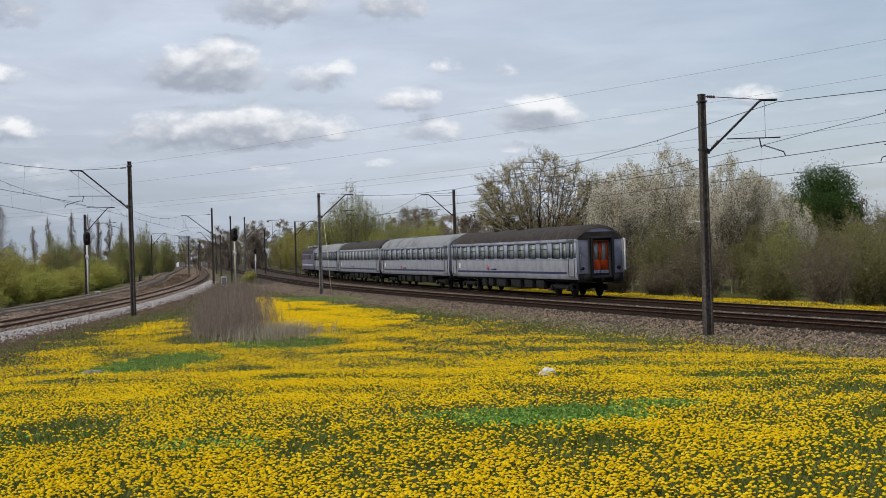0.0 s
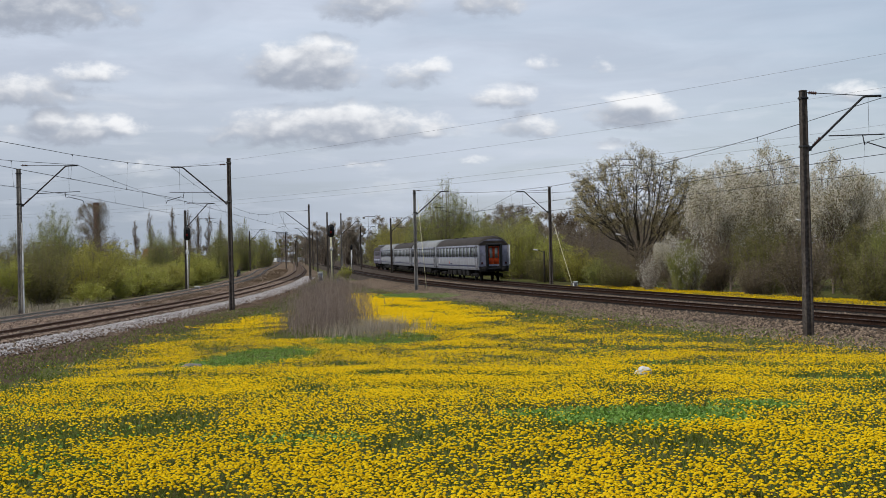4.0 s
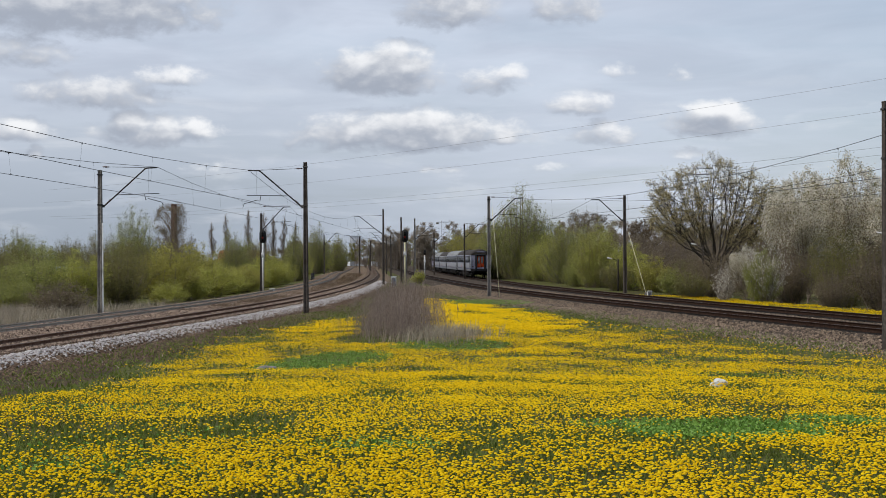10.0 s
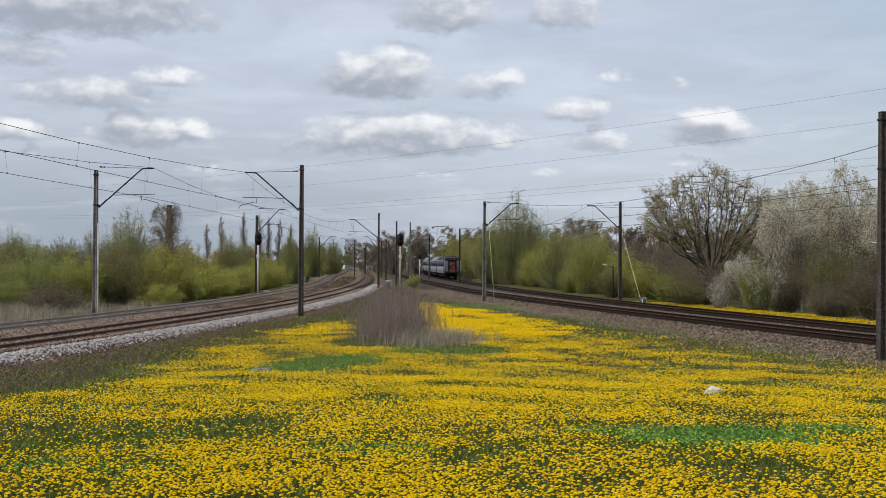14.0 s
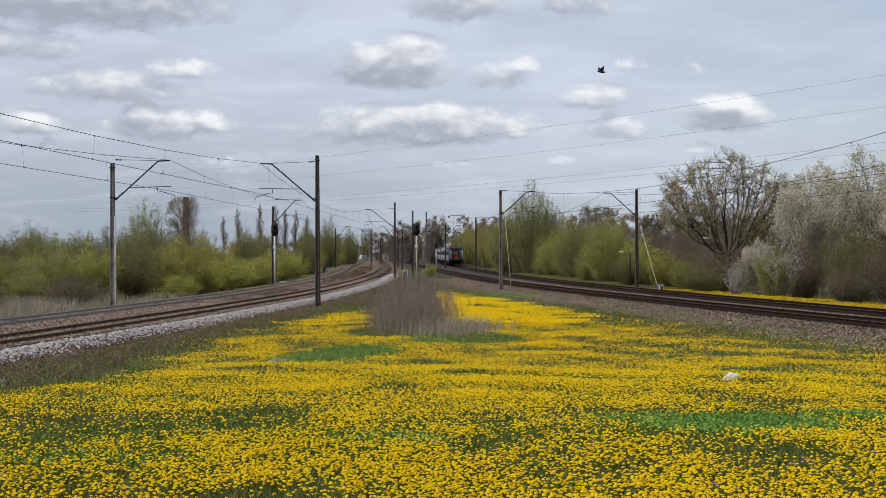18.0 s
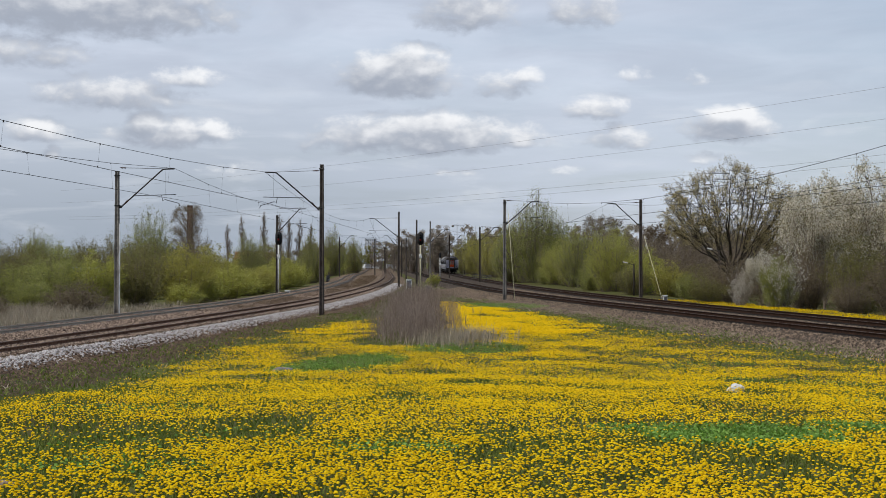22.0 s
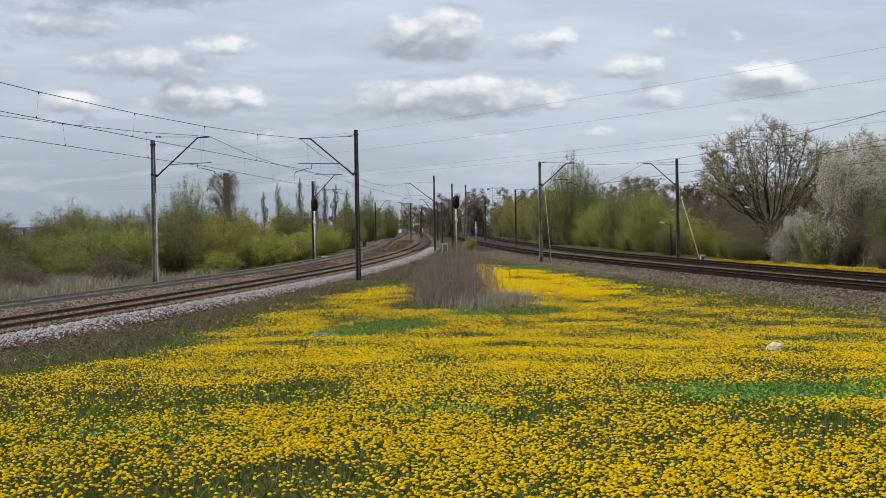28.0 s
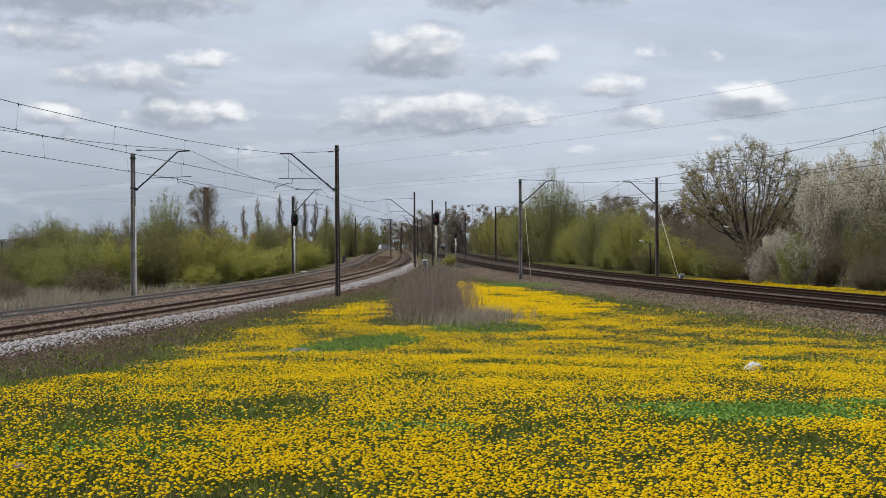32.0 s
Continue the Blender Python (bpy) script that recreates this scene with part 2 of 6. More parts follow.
def mat(name, c1, c2, scale=8.0, rough=0.8, metal=0.0, bump=0.2, c3=None, scale3=0.7, island=False, leafy=0.0, spec=0.3, random_ob=False):
    """Two tones mottled by fine grain, a third in large stains."""
    ma = bpy.data.materials.new(name)
    ma.use_nodes = True
    nt = ma.node_tree
    N, K = nt.nodes.new, nt.links.new
    bs = nt.nodes["Principled BSDF"]
    tc = N("ShaderNodeTexCoord")
    n1 = N("ShaderNodeTexNoise")
    n1.inputs["Scale"].default_value, n1.inputs["Detail"].default_value = scale, 6
    K(tc.outputs["Object"], n1.inputs["Vector"])

    def ramp(fac, lo, hi, a, b):
        r = N("ShaderNodeValToRGB")
        r.color_ramp.elements[0].position, r.color_ramp.elements[1].position = lo, hi
        r.color_ramp.elements[0].color, r.color_ramp.elements[1].color = (*a, 1), (*b, 1)
        K(fac, r.inputs[0])
        return r.outputs[0]

    fac = n1.outputs[0]
    if island or random_ob:
        g = N("ShaderNodeNewGeometry") if island else N("ShaderNodeObjectInfo")
        mx = N("ShaderNodeMath")
        mx.operation = "MULTIPLY_ADD"
        K(g.outputs["Random Per Island" if island else "Random"], mx.inputs[0])
        mx.inputs[1].default_value = 0.6
        mm = N("ShaderNodeMath")
        mm.operation = "MULTIPLY"
        K(fac, mm.inputs[0])
        mm.inputs[1].default_value = 0.4
        K(mm.outputs[0], mx.inputs[2])
        col = ramp(mx.outputs[0], 0.2, 0.8, c1, c2)
    else:
        col = ramp(fac, 0.35, 0.65, c1, c2)
    if c3 is not None:
        n3 = N("ShaderNodeTexNoise")
        n3.inputs["Scale"].default_value, n3.inputs["Detail"].default_value = scale3, 4
        K(tc.outputs["Object"], n3.inputs["Vector"])
        mk = N("ShaderNodeMapRange")
        mk.inputs[1].default_value, mk.inputs[2].default_value = 0.5, 0.66
        K(n3.outputs[0], mk.inputs[0])
        mi = N("ShaderNodeMix")
        mi.data_type = "RGBA"
        K(mk.outputs[0], mi.inputs[0])
        K(col, mi.inputs[6])
        mi.inputs[7].default_value = (*c3, 1)
        col = mi.outputs[2]
    K(col, bs.inputs["Base Color"])
    bs.inputs["Roughness"].default_value, bs.inputs["Metallic"].default_value = rough, metal
    bs.inputs["Specular IOR Level"].default_value = spec
    if bump:
        bn = N("ShaderNodeBump")
        bn.inputs["Strength"].default_value, bn.inputs["Distance"].default_value = bump, 0.02
        K(n1.outputs[0], bn.inputs["Height"])
        K(bn.outputs[0], bs.inputs["Normal"])
    if leafy:
        tr = N("ShaderNodeBsdfTranslucent")
        K(col, tr.inputs[0])
        ms = N("ShaderNodeMixShader")
        ms.inputs[0].default_value = leafy
        K(bs.outputs[0], ms.inputs[1])
        K(tr.outputs[0], ms.inputs[2])
        K(ms.outputs[0], nt.nodes["Material Output"].inputs[0])
    return ma


def glow(name, colour, strength):
    ma = mat(name, colour, colour, bump=0)
    bs = ma.node_tree.nodes["Principled BSDF"]
    bs.inputs["Emission Color"].default_value, bs.inputs["Emission Strength"].default_value = (*colour, 1), strength
    return ma


# ---- materials ----
M_EARTH = mat("meadow_soil", (0.05, 0.06, 0.016), (0.125, 0.12, 0.042), 5.0, 0.95, spec=0.05, c3=(0.075, 0.06, 0.026), scale3=0.15, bump=0.6)
M_GRASS = mat("grass_blade", (0.085, 0.12, 0.02), (0.22, 0.26, 0.06), 3.0, 0.7, island=True, leafy=0.25, bump=0, spec=0.08)
M_DRY = mat("dry_grass", (0.26, 0.21, 0.15), (0.50, 0.43, 0.33), 3.0, 0.9, island=True, leafy=0.15, bump=0)
M_CLOVER = mat("lush_clover", (0.12, 0.25, 0.03), (0.27, 0.45, 0.08), 3.0, 0.6, island=True, leafy=0.25, bump=0)
M_YELLOW = mat("dandelion_yellow", (0.66, 0.405, 0.004), (0.92, 0.64, 0.011), 30.0, 0.8, island=True, leafy=0.15, bump=0, spec=0.04)
M_BALLAST = mat("grey_brown_ballast", (0.024, 0.018, 0.013), (0.115, 0.088, 0.066), 9.0, 0.95, bump=1.0, spec=0.08, c3=(0.05, 0.036, 0.028), scale3=0.35)
M_BALLAST_L = mat("rusty_brown_ballast", (0.07, 0.047, 0.03), (0.26, 0.19, 0.125), 9.0, 0.95, bump=1.0, spec=0.08, c3=(0.12, 0.082, 0.058), scale3=0.3)
M_STONE_W = mat("pale_granite_stone", (0.30, 0.27, 0.26), (0.62, 0.58, 0.56), 6.0, 0.9, island=True)
M_STONE_R = mat("rusty_stone", (0.06, 0.036, 0.026), (0.42, 0.31, 0.23), 6.0, 0.9, island=True)
M_STONE_G = mat("grey_stone", (0.03, 0.02, 0.013), (0.31, 0.228, 0.16), 6.0, 0.9, island=True)
M_RAIL = mat("rusted_rail_steel", (0.018, 0.010, 0.007), (0.046, 0.026, 0.018), 10.0, 0.9, 0.0, spec=0.05)
M_RAILTOP = mat("worn_rail_head", (0.10, 0.08, 0.066), (0.18, 0.15, 0.13), 20.0, 0.7, 0.3, bump=0)
M_STONE_D = mat("dark_rusty_stone", (0.035, 0.021, 0.014), (0.23, 0.15, 0.10), 6.0, 0.9, island=True)
M_VERGE = mat("trodden_gravel_verge", (0.032, 0.021, 0.012), (0.11, 0.076, 0.046), 7.0, 0.95, bump=1.0, spec=0.06, c3=(0.05, 0.058, 0.02), scale3=0.5)
M_SLEEPER = mat("oily_timber_sleeper", (0.010, 0.008, 0.006), (0.032, 0.024, 0.019), 7.0, 0.9, random_ob=True)
M_SLEEPER_L = mat("dusty_brown_sleeper", (0.10, 0.07, 0.05), (0.22, 0.165, 0.12), 7.0, 0.9, random_ob=True)
M_RAIL_L = mat("reddish_rail_steel", (0.10, 0.058, 0.04), (0.20, 0.12, 0.085), 10.0, 0.9, 0.0, spec=0.05)
M_RAIL_F = mat("dusty_rail_steel", (0.32, 0.29, 0.24), (0.46, 0.42, 0.36), 10.0, 0.9, 0.0, spec=0.05)
M_CONCRETE_D = mat("dark_weathered_concrete", (0.045, 0.036, 0.03), (0.12, 0.10, 0.085), 9.0, 0.9, c3=(0.06, 0.045, 0.035), scale3=1.3)
M_CONCRETE = mat("grey_weathered_concrete", (0.15, 0.135, 0.12), (0.30, 0.28, 0.25), 9.0, 0.9, c3=(0.10, 0.09, 0.08), scale3=1.1)
M_STEEL_D = mat("dark_painted_steel", (0.018, 0.018, 0.02), (0.06, 0.055, 0.05), 14.0, 0.6, 0.3)
M_STEEL = mat("galvanised_steel", (0.10, 0.10, 0.11), (0.22, 0.22, 0.23), 14.0, 0.5, 0.6)
M_PORC = mat("brown_porcelain", (0.05, 0.02, 0.012), (0.09, 0.035, 0.02), 20.0, 0.25, bump=0)
M_WIRE = mat("tarnished_copper_wire", (0.03, 0.032, 0.034), (0.07, 0.07, 0.07), 4.0, 0.6, 0.4, bump=0)
M_CABLE = mat("grey_aluminium_cable", (0.20, 0.21, 0.24), (0.30, 0.31, 0.34), 4.0, 0.6, 0.2, bump=0)

# ---- ground plan: four tracks of two diverging lines ----
Y = np.arange(-120.0, 700.0, 1.0)


def course(points):
    p = np.array(points)
    x = np.interp(Y, p[:, 1], p[:, 0], left=None, right=None)
    k = np.hanning(41)
    pad = np.concatenate([x[0] - (x[1] - x[0]) * np.arange(20, 0, -1), x, x[-1] + (x[-1] - x[-2]) * np.arange(1, 21)])
    return np.convolve(pad, k / k.sum(), "valid")


X_RN = course([(66, -120), (31.5, 0), (22.6, 20), (14.0, 42), (5.2, 68.6), (-4.7, 100.5), (-13.6, 135), (-22.8, 178), (-31.3, 220), (-42, 275), (-54.5, 340), (-66, 400), (-126, 700)])
X_RF = course([(71, -120), (36.5, 0), (27.3, 20), (18.6, 42), (9.0, 71.9), (1.9, 96), (-4.1, 119), (-9.4, 141), (-14.1, 164), (-17.4, 180), (-21.3, 200), (-27.4, 231), (-34.9, 273), (-41.2, 310), (-47.5, 348), (-54.8, 392), (-63, 440), (-116, 700)])
X_LN = course([(-24, -120), (-20.8, 0), (-20.3, 42.6), (-20.5, 53), (-21.1, 72), (-22.3, 94), (-26.2, 130), (-33, 178), (-42.0, 232), (-62, 340), (-89, 484), (-130, 700)])
X_LF = course([(-29, -120), (-25.9, 0), (-25.4, 42.6), (-25.5, 58), (-26.8, 90), (-32.0, 135), (-41.7, 193), (-53.7, 254), (-69.2, 341), (-96, 484), (-137, 700)])


def at(course_x, y):
    return np.interp(y, Y, course_x)


def heading(course_x, y):
    """Degrees by which the track turns left of straight ahead."""
    return math.degrees(math.atan2(-(at(course_x, y + 2) - at(course_x, y - 2)), 4.0))


def smooth(a, b, v):
    t = np.clip((v - a) / (b - a), 0, 1)
    return t * t * (3 - 2 * t)


def land(x, y):
    """Height of the meadow; rail heads lie at 0."""
    x, y = np.asarray(x, float), np.asarray(y, float)
    r = np.hypot(x, y)
    h = 1.13 - 1.45 * smooth(4, 43, r)
    h = h + 0.035 * np.sin(x * 0.9 + 0.6 * y) * np.sin(0.7 * y - 0.3 * x) * smooth(3, 9, r)
    near = np.minimum(np.abs(x - at(X_RN, y)) * 0.95, np.abs(x - at(X_LN, y)) * 0.99)
    inside = (x > at(X_RN, y)) | (x < at(X_LN, y))
    h = np.where(inside, -0.45, -0.42 + (h + 0.42) * smooth(2.5, 12, near))
    right, left = x - at(X_RF, y), at(X_LF, y) - x
    h = h + (0.17 * smooth(1.8, 2.8, right) - 0.6 * smooth(6.5, 12, right)) * (x > at(X_RN, y))
    return h - 0.35 * smooth(2, 9, left) * (x < at(X_LN, y))


def up(x, y, dz=0.0):
    return (float(x), float(y), float(land(x, y)) + dz)


def ground():
    a = np.radians(np.concatenate([np.arange(-32, 48, 0.5), np.arange(48, 328, 5.0)]))
    r = np.concatenate([[0.3], np.geomspace(1.5, 60, 70), np.geomspace(63, 260, 50), np.geomspace(300, 4200, 14)])
    A, R = np.meshgrid(a, r, indexing="ij")
    A = np.concatenate([A, A[:1] + 2 * np.pi])
    R = np.concatenate([R, R[:1]])
    x, y = -np.sin(A) * R, np.cos(A) * R
    s = Soup().sweep(np.stack([x, y, land(x, y)], -1))
    c = np.array([[0, 0, 1.13]])
    n = s.n
    s.add(c, np.zeros((0, 3), int))
    ring = np.arange(len(A)) * len(r)
    s.f.append(np.stack([ring[1:], ring[:-1], np.full(len(ring) - 1, n)], -1))
    return solid("ground", s, M_EARTH, "grassy spring meadow sloping gently down to the railway", "meadow", kind="structure", smooth=True)


ground()


# oil tone taken darker still, with the shade along the rails painted in
M_OILY_SHADE = mat("oil_and_shade_ballast", (0.011, 0.008, 0.006), (0.042, 0.030, 0.022), 9.0, 0.95, bump=1.0, spec=0.05, c3=(0.03, 0.024, 0.02), scale3=0.4)


def oily_shade_strip(xa, label):
    """Stained stones between and beside the rails of one track, rail shade added to their dark colour."""
    rows = []
    for y in np.arange(-30.0, 420.0, 2.0):
        w = 1.15 + 0.08 * math.sin(y * 1.7)
        rows.append([(at(xa, y) + k * w, y, -0.178 if abs(k) < 1 else -0.21) for k in (-1, -0.9, 0.9, 1)])
    return solid("stained_ballast", Soup().sweep(rows), M_OILY_SHADE, label, "ballast", kind="structure")


def ballast(name, xa, xb, side, material, label):
    """Bed under a pair of tracks; side: 1 where b lies right of a."""
    ys = np.arange(-60.0, 560.0, 1.5)
    rows = []
    for y in ys:
        a, b = at(xa, y), at(xb, y)
        dz = 0.02 * math.sin(y * 1.3) + 0.02 * math.sin(y * 0.37)
        prof = [(a - 4.3, -0.75), (a - 3.2, -0.42), (a - 1.9, -0.19), (a + 1.6, -0.185), ((a + b) / 2, -0.25), (b - 1.6, -0.185), (b + 1.9, -0.19), (b + 3.2, -0.45), (b + 4.4, -0.95)]
        rows.append([(px, y, pz + dz * (0.3 if abs(pz) < 0.3 else 1)) for px, pz in prof])
    return solid(name, Soup().sweep(rows), material, label, "ballast", kind="structure")


ballast("ballast_right", X_RN, X_RF, 1, M_BALLAST, "grey-brown crushed stone ballast bed under the two tracks")
ballast("ballast_left", X_LF, X_LN, 1, M_BALLAST_L, "rusty brown crushed stone ballast bed under the two tracks")

for course_x in (X_RN, X_RF):
    oily_shade_strip(course_x, "oil-stained ballast between the rails, darkened with rail shade")


def verge(name, xa, sign, lo, hi, label):
    """Trodden gravel strip between a bed's foot and the flowers."""
    rows = []
    for y in np.arange(8.0, 130.0, 1.0):
        edge = float(np.interp(y, *hi)) + 0.45 * math.sin(y * 0.8) + 0.3 * math.sin(y * 2.1)
        xs = at(xa, y) + sign * np.linspace(lo, edge, 7)
        rows.append(np.stack([xs, np.full(7, y), land(xs, np.full(7, y)) + np.array([0.012] * 6 + [-0.02])], 1))
    return solid(name, Soup().sweep(rows), M_VERGE, label, "gravel verge", kind="structure", smooth=True)


verge("verge_right", X_RN, -1, 2.9, ([30, 44, 65, 130], [3.8, 4.1, 6.3, 5.2]), "trodden brown gravel verge between ballast and dandelions")
verge("verge_left", X_LN, 1, 2.9, ([8, 24, 45, 70, 130], [11, 9.6, 5.2, 5.6, 5.0]), "scrubby brown gravel verge below the pale ballast")

RAIL_PROFILE = [(-0.07, -0.17), (-0.07, -0.155), (-0.012, -0.13), (-0.012, -0.045), (-0.036, -0.03), (-0.036, 0.0), (0.036, 0.0), (0.036, -0.03), (0.012, -0.045), (0.012, -0.13), (0.07, -0.155), (0.07, -0.17)]


def track(course_x, y0, y1, label, near, rail_mat=M_RAIL, sleeper_mat=M_SLEEPER):
    tr = thing("railway_track", label, "railway track", kind="structure")
    ys = np.arange(y0, y1, 2.0)
    for side in (-0.7535, 0.7535):
        rows, tops = [], []
        for y in ys:
            h = radians(heading(course_x, y))
            n = np.array([math.cos(h), math.sin(h)])
            c = np.array([at(course_x, y), y])
            rows.append([(*(c + n * (side + px)), pz) for px, pz in RAIL_PROFILE])
            tops.append([(*(c + n * (side + px)), 0.002) for px in (-0.03, 0.03)])
        rail = part("rail", Soup().sweep(rows), rail_mat, tr)
        part("running_surface", Soup().sweep(tops), M_RAILTOP, rail, "bright worn running surface")
    sm = Soup().box((0, 0, -0.2), (2.6, 0.24, 0.1), bevel=0.015).mesh("sleeper", sleeper_mat)
    rest = Soup()
    for y in np.arange(y0, y1, 0.63):
        h = heading(course_x, y)
        if near[0] < y < near[1]:
            ob = part("sleeper", sm, None, tr)
            ob.matrix_basis = pose(at(course_x, y), y, RNG.uniform(-0.01, 0.012), 0, 0, h + RNG.uniform(-0.6, 0.6))
        else:
            rest.box((at(course_x, y), y, -0.2), (2.6, 0.24, 0.1), pose(0, 0, 0, 0, 0, h))
    tagged(part("sleepers_far", rest, sleeper_mat, tr, "dark timber sleepers further along the track"), kind="stuff")
    return tr


track(X_RN, -30, 420, "rusty railway track on timber sleepers beside the meadow", (36, 150))
track(X_RF, -30, 420, "rusty railway track on timber sleepers below the shrubs", (44, 150))
track(X_LN, -30, 520, "rusty curved railway track on timber sleepers with pale ballast", (34, 150), M_RAIL_L, M_SLEEPER_L)
track(X_LF, -30, 520, "rusty curved railway track on timber sleepers below green shrubs", (44, 150), M_RAIL_F, M_SLEEPER_L)

# ---- overhead line masts ----
def tilt_to(a, b):
    """Pose that lays the z axis from a to b."""
    a, b = Vector(a), Vector(b)
    return Matrix.Translation((a + b) / 2) @ (b - a).to_track_quat("Z", "Y").to_matrix().to_4x4()


def insulator(s, a, b, r=0.06, discs=4):
    a, b = np.array(a, float), np.array(b, float)
    n = discs * 4 + 1
    t = np.linspace(0, 1, n)
    rad = np.where(np.arange(n) % 4 == 2, r, r * 0.45)
    return s.tube(a + (b - a) * t[:, None], rad, 8)


def mast(x, y, turn, h=8.3, dark=True, reach=2.75, lean=(0, 0), label="", arm=True, base=None, lift=0.0, drop=0.0):
    """Concrete mast with a bracket towards its track. turn: degrees in which the bracket points, from +x."""
    z0 = float(land(x, y)) if base is None else base
    top = h + z0
    mt = thing("catenary_mast", label or ("dark weathered concrete overhead line mast with steel bracket" if dark else "grey concrete overhead line mast with steel bracket"), "catenary mast", pose(x, y, 0, lean[0], lean[1], turn), "catenary masts")
    mc = M_CONCRETE_D if dark else M_CONCRETE
    zs = np.array([z0 - 0.4, z0 + 0.6, top * 0.6, top])
    w = np.interp(zs, [z0, top], [0.14, 0.098])
    rows = []
    for z, k in zip(zs, w):
        g = k * 0.35
        rows.append([(px, py, z) for px, py in ((-k, -k), (-k, k), (-g, k), (-g, k * 0.62), (g, k * 0.62), (g, k), (k, k), (k, -k), (g, -k), (g, -k * 0.62), (-g, -k * 0.62), (-g, -k), (-k, -k))])
    s = Soup().sweep(rows)
    s.box((0, 0, top + 0.02), (2 * w[-1] + 0.02, 2 * w[-1] + 0.02, 0.05), bevel=0.012)
    part("pole", s, mc, mt)
    for z in (6.0 + lift - drop, top - 0.22):
        part("clamp_band", Soup().box((0, 0, z), (0.27, 0.27, 0.07), bevel=0.01), M_STEEL_D, mt)
    if not arm:
        return mt
    zt, zf = 7.72 + lift, lift - drop
    s = Soup().tube([(0.15, 0, 5.92 + zf), (0.28, 0, 5.96 + zf), (reach - 0.72, 0, zt - 0.05), (reach - 0.6, 0, zt), (reach, 0, zt + 0.02)], 0.042, 8)
    s.box((0.2, 0, 5.93 + zf), (0.14, 0.1, 0.16), bevel=0.02)
    br = part("bracket_tube", s, M_STEEL_D, mt)
    part("insulator", insulator(Soup(), (0.33, 0, 6.02 + zf), (0.62, 0, 6.3 + zf), 0.065), M_PORC, br)
    s = Soup().tube([(0.14, 0, zt + 0.1), (reach - 0.6, 0, zt + 0.02)], 0.014, 5)
    ti = part("tie_rod", s, M_STEEL_D, mt)
    part("insulator", insulator(Soup(), (0.2, 0, zt + 0.1), (0.52, 0, zt + 0.085), 0.06), M_PORC, ti)
    zr = 6.36 + lift * 0.5
    s = Soup().tube([(0.95, 0, zr), (reach + 0.1, 0, zr + 0.06)], 0.022, 6)
    s.tube([(reach - 0.75, 0, zr + 0.05), (reach - 0.68, 0, zr - 0.3), (reach - 0.55, 0.02, zr - 0.22), (reach + 0.25, 0.03, zr - 0.44), (reach + 0.32, 0.03, zr - 0.6)], 0.02, 6)
    s.tube([(reach - 0.5, 0, zt), (reach - 0.5, 0, zr + 0.06)], 0.007, 4)
    part("registration_arm", s, M_STEEL_D, mt)
    return mt


# x, y, course it serves, side on which its track lies (1: right), height, dark, reach
MASTS = [
    (9.1, 45.5, X_RN, 1, 8.27, True, 3.0), (-10.0, 108.8, X_RN, 1, 8.25, False, 2.9), (28.6, -20, X_RN, 1, 8.3, True, 2.9), (-30.2, 203, X_RN, 1, 9.4, False, 3.0),
    (20.4, 52.5, X_RF, -1, 8.3, True, 3.1), (1.15, 114, X_RF, -1, 8.3, True, 2.9), (-21.1, 190.6, X_RF, 1, 8.2, True, 2.8), (-32.8, 244.8, X_RF, 1, 8.2, True, 2.8), (39.5, -8, X_RF, -1, 8.3, True, 2.9),
    (-17.82, 76.2, X_LN, -1, 8.85, True, 3.4), (-27.7, 160, X_LN, -1, 9.25, True, 3.6), (-17.4, 8, X_LN, -1, 8.4, True, 3.0), (-45.5, 262, X_LN, -1, 8.2, True, 2.8),
    (-28.9, 72.4, X_LF, 1, 8.35, False, 3.35), (-34.7, 129, X_LF, 1, 7.85, True, 2.9), (-29, 8, X_LF, 1, 8.3, False, 3.0), (-57.5, 262, X_LF, 1, 8.2, True, 2.9), (-55.4, 289, X_LF, -1, 8.2, True, 2.9),
]
TIPS = {}
for mx, my, course_x, side, mh, dark, reach in MASTS:
    hd = heading(course_x, my)
    turn = hd if side > 0 else hd + 180
    left_line = course_x is X_LN or course_x is X_LF
    mast(mx, my, turn, mh + 0.7 * (left_line and my < 20), dark, reach, lift=(1.0 if my < 20 else 0.3) if left_line else 0.0, drop=0.35 if left_line else 0.0)
    c = Vector((math.cos(radians(turn)), math.sin(radians(turn)), 0))
    TIPS.setdefault(id(course_x), []).append((Vector((mx, my, 0)) + c * reach, Vector((mx, my, 0)) + c * (reach + 0.1)))


